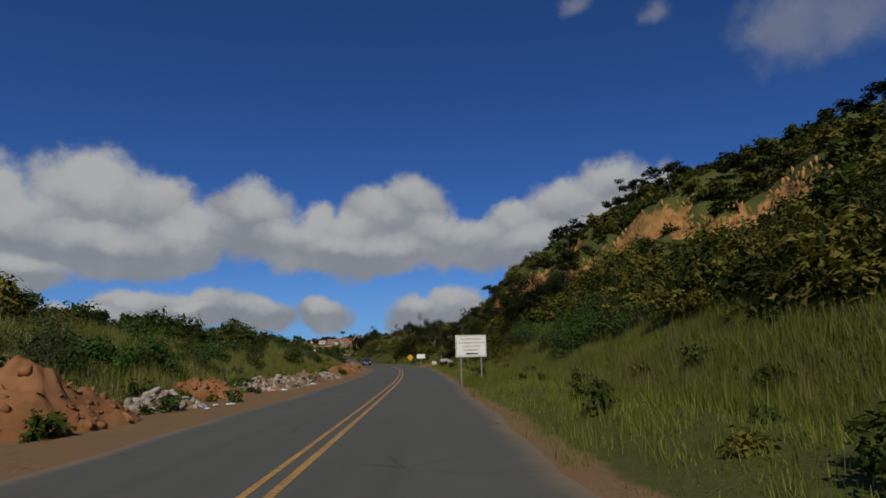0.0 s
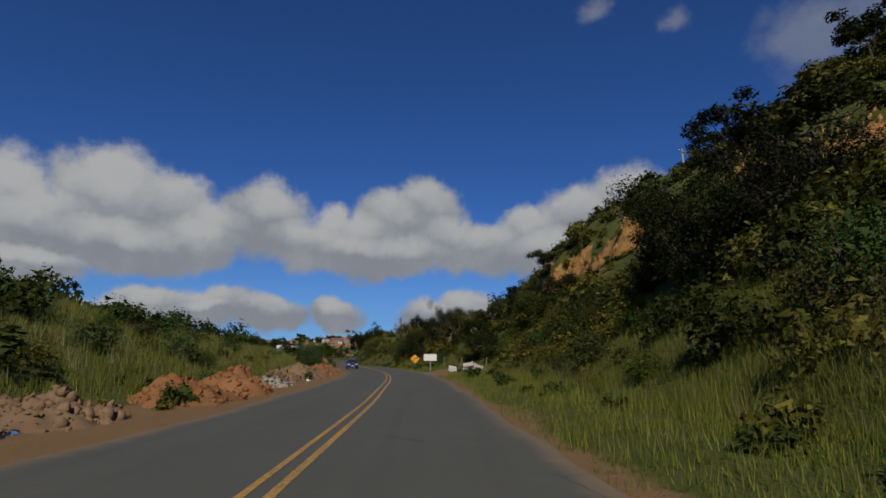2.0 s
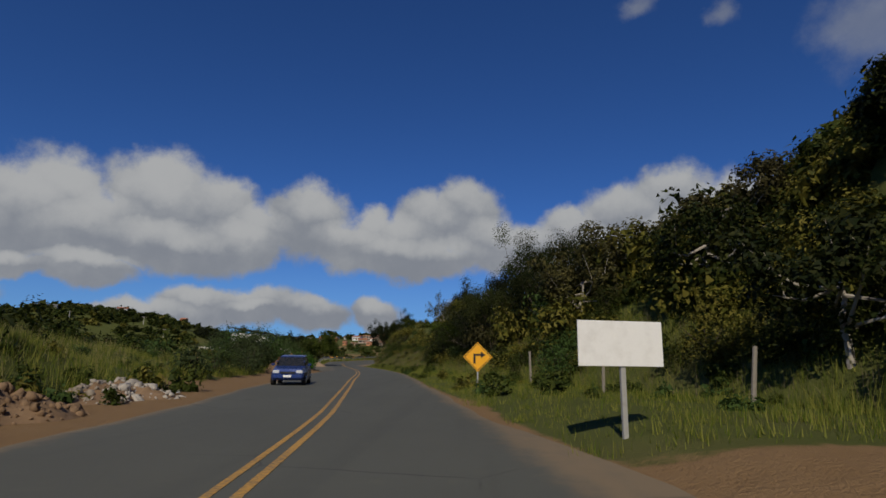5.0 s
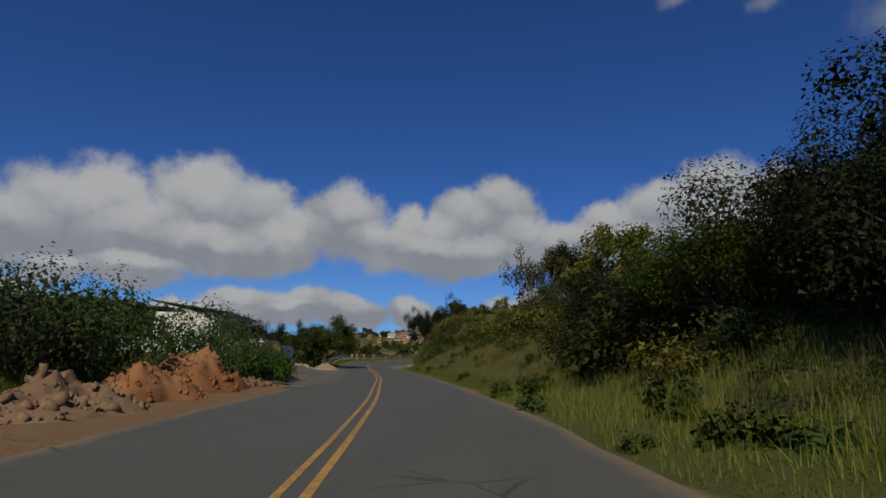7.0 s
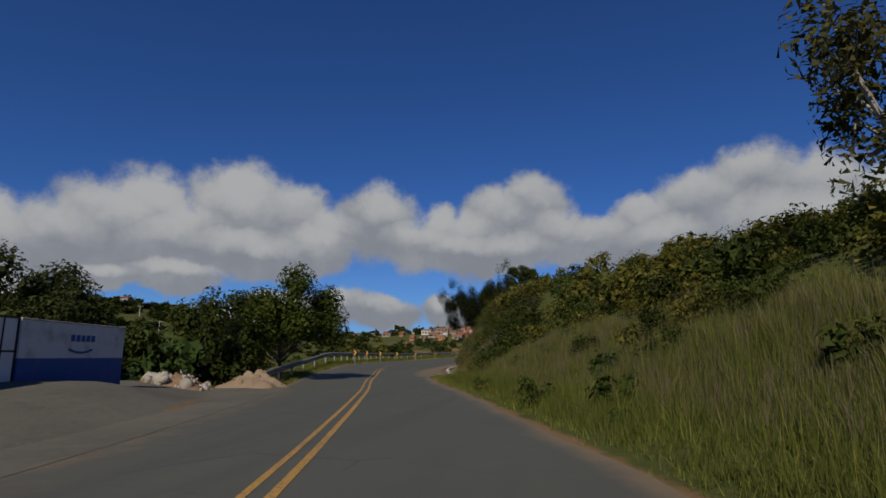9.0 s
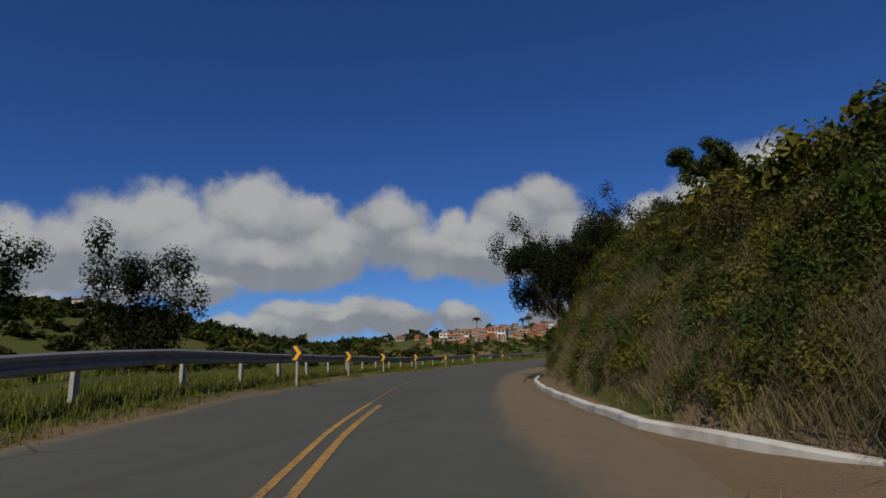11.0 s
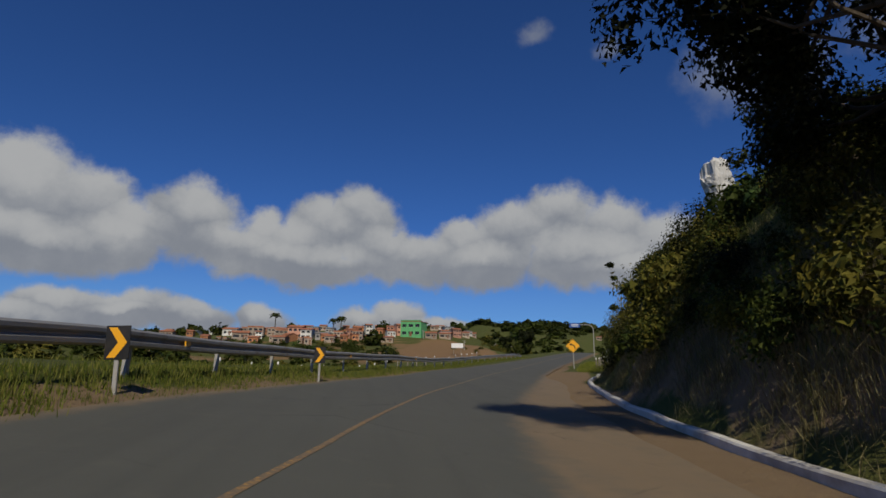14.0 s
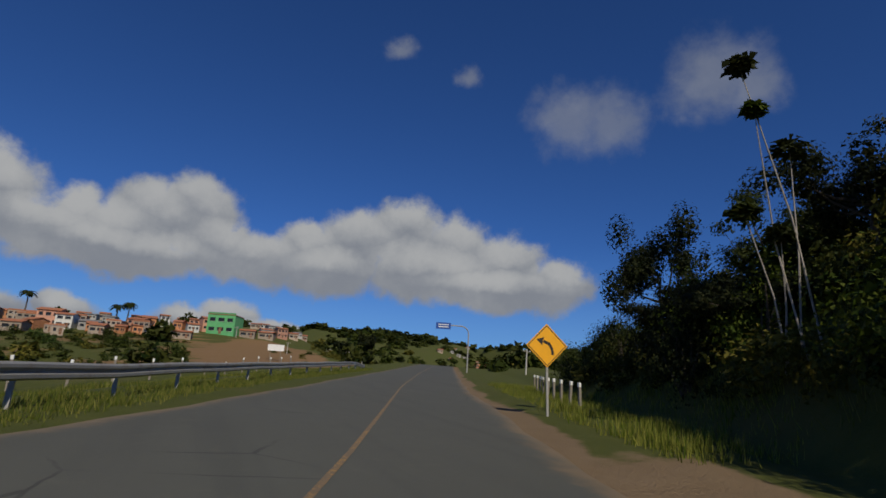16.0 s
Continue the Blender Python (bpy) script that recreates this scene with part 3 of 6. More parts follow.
strip("road", ROAD_Y, lambda y: -3.7 + edge(y, 4) * (1 - .6 * float(sstep((y - 205) / 10) * sstep((312 - y) / 10))) + .55 * float(sstep((y - 208) / 12) * sstep((306 - y) / 12)), right_edge, 0.0, M["asphalt"], n=25, dust=road_dust, label="worn grey two-lane asphalt road with dusty edges", category="road")
tagged(strip("road_line", [y for y in ROAD_Y if 222 < y < 420], lambda y: paint(y, -.19), lambda y: paint(y, -.10), .006, M["line_faded"]), "thin faded yellow centre line", "road marking")
tagged(strip("road_line", [y for y in ROAD_Y if -60 < y < 232], lambda y: paint(y, -.20), lambda y: paint(y, -.10), .006, M["line"]), "worn yellow road line of a double centre line", "road marking")
tagged(strip("road_line", [y for y in ROAD_Y if -60 < y < 224], lambda y: paint(y, .09), lambda y: paint(y, .21), .006, M["line"]), "worn yellow road line of a double centre line", "road marking")
# paved, dusty forecourt of the pumping station
tagged(strip("forecourt", np.arange(158, 197, 1.0), lambda y: -4.0 - 9.0 * float(sstep((y - 160) / 9) * sstep((196 - y) / 6)) + edge(y, 7), -3.0, lambda q: .05 - .044 * q, mat_soil("dusty_paving", (0.125, 0.118, 0.098), (0.165, 0.150, 0.120), (0.21, 0.17, 0.125)), n=22, drape=True),
       "dusty grey paved forecourt beside the road", "pavement")

rng = np.random.default_rng(7)


# ================= kerb, rail, signs =================
def kerb():
    v, f = [], []
    ys = np.arange(213.0, 309.0, 1.0)
    prof = [(0, -.05), (0.0, .13), (.03, .17), (.20, .17), (.23, .14), (.23, -.05)]
    for y in ys:
        u = 6.55 + .5 * math.sin(y * .05) + .03 * math.sin(y * 1.7) + 1.6 * float(sstep((222 - y) / 9)) + 1.2 * float(sstep((y - 296) / 12))
        dz = .02 * math.sin(y * 1.3)
        for a, h in prof:
            v.append((at(y, u + a), y, road_z(y, u) + h + dz))
    n = len(prof)
    for i in range(len(ys) - 1):
        for k in range(n - 1):
            q = i * n + k
            f.append((q, q + 1, q + n + 1, q + n))
    ob = link_mesh("kerb", v, f, M["kerb"])
    tagged(ob, "whitewashed concrete kerb with worn, dirty edges", "kerb", kind="structure")


kerb()


def rail_u(y):
    return -4.0 - 2.1 * float(sstep((y - 290) / 45)) - .6 * float(sstep((222 - y) / 15))


def rail_ground(y):
    return tz(at(y, rail_u(y)), y)


def guard_rail():
    root = empty("guard_rail", Matrix.Translation((at(250, rail_u(250)), 250, road_z(250, -4))), "dull galvanised steel guard rail with a dented beam on posts", "guard rail")
    inv = root.matrix_world.inverted()
    prof = [(.00, .78), (.05, .74), (.05, .68), (-.02, .635), (-.02, .60), (.05, .555), (.05, .49), (.00, .45)]
    prof = prof + [(a - .012, h) for a, h in prof[::-1]]
    ys = np.arange(196.0, 366.0, 1.0)
    v, f = [], []
    n = len(prof)
    for y in ys:
        base = rail_ground(y)
        for a, h in prof:
            u = rail_u(y) + a
            sag = -.25 * float(sstep((200 - y) / 4)) - .35 * float(sstep((y - 358) / 7))
            v.append(inv @ Vector((at(y, u), y, base + .08 - .05 * float(sstep((y - 280) / 30)) + h + sag + .012 * math.sin(y * .8))))
    for i in range(len(ys) - 1):
        for k in range(n):
            q, q2 = i * n + k, i * n + (k + 1) % n
            f.append((q, q2, q2 + n, q + n))
    link_mesh("beam", v, f, M["steel"], root)
    bm = boxed(0, 0, .33, .09, .12, 1.20)
    proto = part("post", bm, M["post"], root)
    me = proto.data
    for i, y in enumerate(np.arange(198.0, 364.0, 3.6)):
        ob = proto if i == 0 else new("post", me)
        ob.parent = root
        ob.matrix_local = inv @ pose(at(y, rail_u(y) - .12), y, rail_ground(y) - .2, 0, float(rng.normal(0, 1.2)), float(rng.normal(0, 3)))
    bm = bmesh.new()
    box(bm, 0, 0, 0, .03, .34, .10)
    rp = part("reflector", bm, M["yellow"], root, "small yellow reflector plate")
    for i, y in enumerate((279.0, 292.0, 306.0)):
        ob = rp if i == 0 else new("reflector", rp.data)
        ob.parent = root
        ob.matrix_local = inv @ pose(at(y, rail_u(y) + .06), y, rail_ground(y) + .08 - .05 * float(sstep((y - 280) / 30)) + .615, 0, 0, 0)


guard_rail()


def poly_plate(pts, t=.012, y0=0.0):
    """A flat plate in xz from an outline, facing -y."""
    bm = bmesh.new()
    vs = [bm.verts.new((x, y0, z)) for x, z in pts]
    fc = bm.faces.new(vs)
    fc.normal_update()
    if fc.normal.y > 0:
        fc.normal_flip()
    ext = bmesh.ops.extrude_face_region(bm, geom=[fc])
    bmesh.ops.translate(bm, vec=(0, t, 0), verts=[e for e in ext["geom"] if isinstance(e, bmesh.types.BMVert)])
    bmesh.ops.recalc_face_normals(bm, faces=bm.faces)
    return bm


def chevron_sign(m):
    root = empty("chevron_sign", m, "black curve marker with a bold yellow chevron on a post", "road sign", "curve markers along the guard rail")
    part("post", boxed(0, .03, .62, .07, .05, 1.7, .008), M["post"], root)
    w, h, z = .19, .27, 1.30
    plate = part("plate", boxed(0, -.005, z, 2 * w, .015, 2 * h, .004), M["black"], root)
    pts = [(-.15, h - .03), (-.02, h - .03), (.15, 0), (-.02, -h + .03), (-.15, -h + .03), (.01, 0)]
    part("chevron", poly_plate([(x, z + zz) for x, zz in pts], .004, -.018), M["yellow"], plate, "reflective yellow arrow head")
    return root


CH = [(226.0, -36.4, 1.25), (235.4, -38.2, 1.22), (244.7, -39.3, 1.24), (254.8, -39.7, 1.24), (264.2, -39.0, 1.22), (275.8, -37.9, 1.32), (285.8, -35.5, 1.43)]
chev = None
for y, x, z in CH:
    face = math.degrees(math.atan2(np.interp(y + 2, YS, XS) - np.interp(y - 2, YS, XS), 4)) * -1 + 6
    m = pose(x, y, z - 1.30, 0, float(rng.normal(0, 1.0)), face)
    chev = chevron_sign(m) if chev is None else (copy_thing(chev, m) and chev)


def warning_sign(m, arrow, side, zc, label):
    root = empty("warning_sign", m, label, "road sign")
    part("post", boxed(0, .035, zc / 2 - .1, .075, .06, zc + .5, .008), M["post"], root)
    d = side / math.sqrt(2)
    plate = part("plate", poly_plate([(0, zc + d), (d, zc), (0, zc - d), (-d, zc)], .012, 0), M["yellow"], root)
    k = d - .045
    rim = bmesh.new()
    a = [(0, zc + k), (k, zc), (0, zc - k), (-k, zc)]
    b = [(0, zc + k - .035), (k - .035, zc), (0, zc - k + .035), (-k + .035, zc)]
    va, vb = [rim.verts.new((x, -.003, z)) for x, z in a], [rim.verts.new((x, -.003, z)) for x, z in b]
    for i in range(4):
        rim.faces.new((va[i], vb[i], vb[(i + 1) % 4], va[(i + 1) % 4]))
    part("border", rim, M["black"], plate, "thin black border")
    for pts in arrow:
        part("arrow", poly_plate([(x, zc + z) for x, z in pts], .003, -.006), M["black"], plate, "black direction arrow")
    return root


# bend to the right
ar1 = [[(-.20, -.30), (-.10, -.30), (-.10, .05), (.16, .05), (.16, .14), (-.20, .14)], [(.14, .25), (.36, .095), (.14, -.06)]]
warning_sign(pose(-2.8, 121.0, tz(-2.8, 121.0), 0, 0, 4), ar1, .95, 1.12 - tz(-2.8, 121.0), "yellow diamond warning sign with a bent black arrow")
# curve to the left
cv = [(.24 + .0, -.30), (.15, -.30), (.13, -.12), (.04, .02), (-.14, .10), (-.10, .18), (.10, .10), (.21, -.08)]
ar2 = [cv, [(-.10, .27), (-.36, .20), (-.17, .01)]]
warning_sign(pose(-13.5, 320.0, tz(-13.5, 320.0), 0, -1.5, -14), ar2, 1.0, 3.66 - tz(-13.5, 320.0), "yellow diamond warning sign with a curved black arrow")


def text_part(body, size, mat, parent, loc, align="CENTER", name="lettering"):
    cu = bpy.data.curves.new(name, "FONT")
    cu.body, cu.size, cu.align_x, cu.extrude = body, size, align, .002
    ob = new(name, cu)
    dg = bpy.context.evaluated_depsgraph_get()
    me = bpy.data.meshes.new_from_object(ob.evaluated_get(dg))
    bpy.data.objects.remove(ob)
    me.materials.clear()
    me.materials.append(mat)
    o = new(name, me)
    o.parent = parent
    o.matrix_local = Matrix.Translation(loc) @ pose(0, 0, 0, 90, 0, 0)
    return o


def roadworks_board():
    x0, y0, x1, y1, zb, zt = 1.74, 30.7, 3.46, 31.25, 1.22, 2.40
    w = math.hypot(x1 - x0, y1 - y0)
    a = math.degrees(math.atan2(y1 - y0, x1 - x0))
    g = tz((x0 + x1) / 2, (y0 + y1) / 2)
    root = empty("notice_board", pose((x0 + x1) / 2, (y0 + y1) / 2, g, 0, 0, a), "white roadside notice board with black lettering on two posts", "sign board")
    z0, z1 = zb - g, zt - g
    panel = part("panel", boxed(0, 0, (z0 + z1) / 2, w, .03, z1 - z0, .006), M["white"], root)
    for s in (-1, 1):
        part("post", boxed(s * w * .33, .06, z1 / 2 - .2, .08, .07, z1 + .3, .008), M["wood_post"], root)
    t = .018
    fr = bmesh.new()
    k, zc = .05, (z0 + z1) / 2
    for cx, cz, sx, sz in ((0, z1 - k, w - 2 * k, t), (0, z0 + k, w - 2 * k, t), (-w / 2 + k, zc, t, z1 - z0 - 2 * k + t), (w / 2 - k, zc, t, z1 - z0 - 2 * k + t)):
        box(fr, cx, -.018, cz, sx, .004, sz)
    part("border", fr, M["black"], panel, "thin black painted border")
    h = z1 - z0
    for i, line in enumerate(("ANTES DE CONSTRUIR", "\u00c0S MARGENS DA RODOVIA", "CONSULTE O DNIT", "TEL. OUVIDORIA")):
        text_part(line, .125, M["black"], panel, (.02, -.018, z1 - h * (.22 + .165 * i)))
    for cx, sx in ((-.17, .26), (.08, .17), (.30, .17)):
        part("lettering_bar", boxed(cx, -.018, z1 - h * .85, sx, .004, .085), M["black"], panel)
    return root


roadworks_board()


def blank_board():
    g = tz(-.5, 104.5)
    root = empty("blank_board", pose(-.5, 104.5, g, 0, 0, 14), "blank white roadside panel on a single post in the grass", "sign board")
    part("panel", boxed(0, 0, 1.28 - g, 1.55, .03, .76, .006), M["white"], root)
    part("post", boxed(.04, .05, .55 - g / 2 - .1, .09, .07, 1.3 - g, .008), M["post"], root)
    bm = bmesh.new()
    for z in (1.05, 1.5):
        box(bm, 0, .035, z - g, 1.4, .04, .05)
    part("batten", bm, M["post"], root)


blank_board()


def gantry_sign():
    x, y = 13.4, 379.0
    g = tz(x, y)
    root = empty("gantry_sign", pose(x, y, g, 0, 0, -20), "blue direction sign hung over the road from a curved pale pole", "road sign")
    bm = bmesh.new()
    tube(bm, (0, 0, -.3), (0, 0, 5.6), .11, .09, 8)
    prev = Vector((0, 0, 5.6))
    for k in range(1, 7):
        a = k / 6 * math.pi / 2
        p = Vector((-1.1 * (1 - math.cos(a)), 0, 5.6 + 1.1 * math.sin(a)))
        tube(bm, prev, p, .09, .085, 8)
        prev = p
    tube(bm, prev, (-4.6, 0, 6.75), .085, .07, 8)
    part("pole", bm, M["post"], root)
    panel = part("panel", boxed(-3.8, -.09, 6.6, 2.2, .03, .95, .01), M["sign_blue"], root, "blue sign panel")
    for z in (6.78, 6.45):
        part("lettering_bar", boxed(-3.8, -.108, z, 1.5, .004, .13), M["white"], panel)


gantry_sign()


def white_panel():
    x, y = -4.5, 446.0
    g = tz(x, y)
    root = empty("billboard", pose(x, y, g, 0, 0, -4), "white billboard on two posts on the bare hillside", "sign board")
    part("panel", boxed(0, 0, 3.0, 3.8, .06, 1.5, .01), M["white"], root)
    for s in (-1.2, 1.2):
        part("post", boxed(s, .08, 1.5, .12, .1, 3.4), M["wood_post"], root)


white_panel()


# ================= plants =================
def leaf_blades(rng, centers, n, size, flat=0.35, shell=0.55, stretch=1.6):
    """Pointed leaves round the given lobes (x, y, z, rx, rz)."""
    c = np.array(centers, float)
    w = (c[:, 3] ** 2 * c[:, 4] ** .5)
    k = rng.choice(len(c), n, p=w / w.sum())
    d = rng.normal(size=(n, 3))
    d /= np.linalg.norm(d, axis=1)[:, None]
    r = shell + (1 - shell) * rng.random(n) ** .6
    p = c[k, :3] + d * r[:, None] * np.stack([c[k, 3], c[k, 3], c[k, 4]], 1)
    nrm = d * (1 - flat) + rng.normal(size=(n, 3)) * .3 + np.array([0, 0, flat])
    nrm /= np.linalg.norm(nrm, axis=1)[:, None]
    a = np.cross(nrm, rng.normal(size=(n, 3)))
    a /= np.linalg.norm(a, axis=1)[:, None]
    b = np.cross(nrm, a)
    s = size * (.6 + .8 * rng.random(n))[:, None]
    a, b = a * s * stretch * .5, b * s * .55
    v = np.stack([p - a - b, p - a + b, p + a], 1).reshape(-1, 3)
    return v, np.arange(3 * n).reshape(-1, 3)


def fast_mesh(name, v, f, mats):
    me = bpy.data.meshes.new(name)
    v, f = np.asarray(v, np.float32), np.asarray(f, np.int32)
    me.vertices.add(len(v))
    me.vertices.foreach_set("co", v.ravel())
    me.loops.add(f.size)
    me.loops.foreach_set("vertex_index", f.ravel())
    me.polygons.add(len(f))
    me.polygons.foreach_set("loop_start", np.arange(0, f.size, f.shape[1], dtype=np.int32))
    for m in mats:
        me.materials.append(m)
    me.update(calc_edges=True)
    return me


def lobes(rng, n, r, h, base=.15):
    out = []
    for _ in range(n):
        a, q = rng.random() * 6.283, rng.random() ** .5
        s = .28 + .3 * rng.random()
        out.append((math.cos(a) * q * r * .75, math.sin(a) * q * r * .75, h * (base + (1 - base) * rng.random() * (1.05 - .55 * q)), r * s, h * s * .7))
    return out


def with_inner(rg, v, f, ls, n, size):
    """Adds larger leaves inside the lobes, so that little shows through."""
    iv, jf = leaf_blades(rg, [(x, y, z, rx * .62, rz * .62) for x, y, z, rx, rz in ls], n, size, shell=.35, stretch=1.2)
    return np.concatenate([v, iv]), np.concatenate([f, jf + len(v)])


def shrub_arrays(seed, r, h, n, size, nl=12, inner=9, **k):
    rg = np.random.default_rng(seed)
    ls = lobes(rg, nl, r, h)
    v, f = leaf_blades(rg, ls, n, size, **k)
    return with_inner(rg, v, f, ls, inner * nl, size * 2.4)


SHRUBS = {   # leafy arrays of about one metre radius, by look
    "green": [shrub_arrays(s, 1.0, 1.2, 1500, .048, inner=12, nl=17) for s in (1, 2, 3)],
    "olive": [shrub_arrays(s, 1.0, 1.1, 1500, .046, inner=12, nl=17) for s in (4, 5, 6)],
    "dark": [shrub_arrays(s, 1.0, 1.5, 1600, .048, inner=12, nl=18) for s in (7, 8)],
    "bright": [shrub_arrays(s, 1.0, 1.3, 1350, .057, inner=12, nl=15, flat=.55) for s in (9, 10)],
}
# the same, thinned out for greater distances and low weeds
NEAR = {k: [shrub_arrays(s + 90 + 3 * j, 1.0, 1.25, 820, .056, nl=16, inner=8) for s in (1, 2, 3)] for j, k in enumerate(SHRUBS)}
MID = {k: [shrub_arrays(s + 70 + 3 * j, 1.0, 1.25, 370, .086, nl=15, inner=6) for s in (1, 2, 3)] for j, k in enumerate(SHRUBS)}
COARSE = {k: [shrub_arrays(s + 40 + 3 * j, 1.0, 1.25, 170, .125, nl=13, inner=6) for s in (1, 2, 3)] for j, k in enumerate(SHRUBS)}
FAR = {k: [shrub_arrays(s + 20 + 3 * j, 1.0, 1.25, 90, .20, nl=12, inner=4) for s in (1, 2, 3)] for j, k in enumerate(SHRUBS)}
LEAF = {"green": M["leaf_green"], "olive": M["leaf_olive"], "dark": M["leaf_dark_shaded"], "bright": M["leaf_bright"]}
SHRUB_ME = {key: [fast_mesh("foliage", v, f, [LEAF[key]]) for v, f in lst] for key, lst in SHRUBS.items()}
LARGE_ME = {key: [fast_mesh("foliage", *shrub_arrays(s + 110 + 5 * j, 1.0, 1.3, 2900, .033, nl=24, inner=12), [LEAF[key]]) for s in (1, 2)] for j, key in enumerate(SHRUBS)}


def stems_mesh():
    bm = bmesh.new()
    rg = random.Random(5)
    for _ in range(7):
        a, q = rg.random() * 6.28, .25 + .45 * rg.random()
        tip = Vector((math.cos(a) * q, math.sin(a) * q, .55 + .5 * rg.random()))
        mid = tip * .5 + Vector((rg.uniform(-.08, .08), rg.uniform(-.08, .08), .08))
        tube(bm, (0, 0, -.15), mid, .03, .02, 4)
        tube(bm, mid, tip, .02, .008, 4)
    me = bpy.data.meshes.new("branching_stem")
    bm.to_mesh(me)
    bm.free()
    me.materials.append(M["bark"])
    return me


STEMS = stems_mesh()
SHRUB_LABEL = {"green": "leafy green roadside shrub", "olive": "dry olive-brown scrub bush", "dark": "dense green bush with shade-darkened leaves", "bright": "broad-leaved bright green shrub"}


def shrub(key, x, y, s, h=1.0, lift=0.0):
    root = empty("shrub", pose(x, y, tz(x, y) - .08 + lift, 0, 0, float(rng.random() * 360)) @ Matrix.Diagonal((s, s, s * h, 1)), SHRUB_LABEL[key] + " on the roadside slope", "shrub", "roadside shrubs")
    kinds = LARGE_ME[key] if s > 1.25 else SHRUB_ME[key]
    fo = new("foliage", kinds[int(rng.integers(len(kinds)))])
    fo.parent = root
    st = new("branching_stem", STEMS)
    st.parent = root
    return root


class Mass:
    """Gathers many plants of one look into a single mesh."""
    def __init__(self):
        self.v, self.f, self.n = [], [], 0

    def add(self, arr, x, y, z, s, h, turn):
        v, f = arr
        c, sn = math.cos(turn), math.sin(turn)
        w = np.stack([(v[:, 0] * c - v[:, 1] * sn) * s + x, (v[:, 0] * sn + v[:, 1] * c) * s + y, v[:, 2] * s * h + z], 1)
        self.v.append(w), self.f.append(f + self.n)
        self.n += len(v)

    def build(self, name, mat, label, category):
        if not self.v:
            return
        ob = new(name, fast_mesh(name, np.concatenate(self.v), np.concatenate(self.f), [mat]))
        return tagged(ob, label, category, kind="stuff")


CLING = Mass()


def cover(key, beyond):
    """Finer leaves close to the road, coarser ones up the hill."""
    if beyond < 4.5:
        return NEAR[key][int(rng.integers(3))]
    return MID[key][int(rng.integers(3))] if beyond < 16 else COARSE[key][int(rng.integers(3))]


# scrub on the hills
scrub = {k: Mass() for k in LEAF}
for _ in range(1200):
    y = rng.uniform(-12, 335)
    f = float(plan(y, 1))
    u = f + .8 + rng.random() ** 1.25 * 33
    x = float(at(y, u))
    if y < 56 and u < 12.5 and rng.random() < .9:
        continue
    crag = -5 < u - float(crag_u(y)) < 3 and 22 < y < 106
    if crag and rng.random() < .85:
        continue
    if 160 < y < 206 and u < f + 5.5 or 212 < y < 272 and u < f + 3.4:
        continue
    key = rng.choice(["green", "olive", "dark", "bright"], p=[.26, .50, .20, .04])
    s = rng.uniform(.8, 1.9)
    if 118 < y < 160:
        s *= 1.25
    arr = cover(key, u - f)
    scrub[key].add(arr, x, y, tz(x, y) - .25, s, rng.uniform(.75, 1.25), rng.random() * 6.28)
for _ in range(420):   # denser thicket under the crags
    y = rng.uniform(66, 126)
    u = float(plan(y, 1)) + .6 + rng.random() * 15
    x = float(at(y, u))
    if u > float(crag_u(y)) + (-.8 if y > 88 else -5.5) + (8 if y > 108 else 0):
        continue
    key = rng.choice(["green", "olive", "dark"], p=[.2, .4, .4])
    scrub[key].add(cover(key, u - float(plan(y, 1))), x, y, tz(x, y) - .25, rng.uniform(.7, 1.2), rng.uniform(.7, 1.1), rng.random() * 6.28)
for _ in range(330):   # left banks
    y = rng.uniform(-14, 158)
    u = -float(plan(y, 4)) - 1.5 - rng.random() ** 1.1 * 36
    x = float(at(y, u))
    if rng.random() < (.75 if u > -16 else .1):
        continue
    key = rng.choice(["green", "olive", "dark", "bright"], p=[.5, .15, .15, .2])
    scrub[key].add(COARSE[key][int(rng.integers(3))], x, y, tz(x, y) - .2, rng.uniform(.6, 1.5), rng.uniform(.7, 1.1), rng.random() * 6.28)
for _ in range(420):   # valley and far slopes
    x, y = rng.uniform(-190, -46), rng.uniform(205, 420)
    if across(x, y) > -13:
        continue
    key = rng.choice(["green", "olive", "dark"], p=[.5, .2, .3])
    scrub[key].add(FAR[key][int(rng.integers(3))], x, y, tz(x, y) - .3, rng.uniform(1.2, 3.0), rng.uniform(.8, 1.1), rng.random() * 6.28)
for _ in range(420):   # wooded hills behind the town and to the side
    x, y = rng.uniform(-330, 120), rng.uniform(380, 700)
    if abs(x) < 24 and 430 < y < 500:
        continue
    if -110 < x < 25 and y < 560 or (across(x, y) > -9 and y < 480 and across(x, y) < 9):
        if rng.random() < .85:
            continue
    if abs(across(x, y)) < 10:
        continue
    key = rng.choice(["green", "dark", "olive"], p=[.45, .4, .15])
    scrub[key].add(FAR[key][int(rng.integers(3))], x, y, tz(x, y) - .5, rng.uniform(1.5, 4.5), rng.uniform(.8, 1.1), rng.random() * 6.28)
for _ in range(520):   # far woods
    x, y = rng.uniform(-500, 620), rng.uniform(640, 1250)
    key = rng.choice(["green", "dark"], p=[.4, .6])
    scrub[key].add(FAR[key][int(rng.integers(3))], x, y, tz(x, y) - 1, rng.uniform(5, 11), rng.uniform(.5, .8), rng.random() * 6.28)
for _ in range(70):   # bushes below the town
    x, y = rng.uniform(-95, -25), rng.uniform(428, 488)
    key = rng.choice(["green", "dark", "bright"], p=[.6, .3, .1])
    scrub[key].add(MID[key][int(rng.integers(3))], x, y, tz(x, y) - .3, rng.uniform(1.0, 2.8), rng.uniform(.7, 1.0), rng.random() * 6.28)
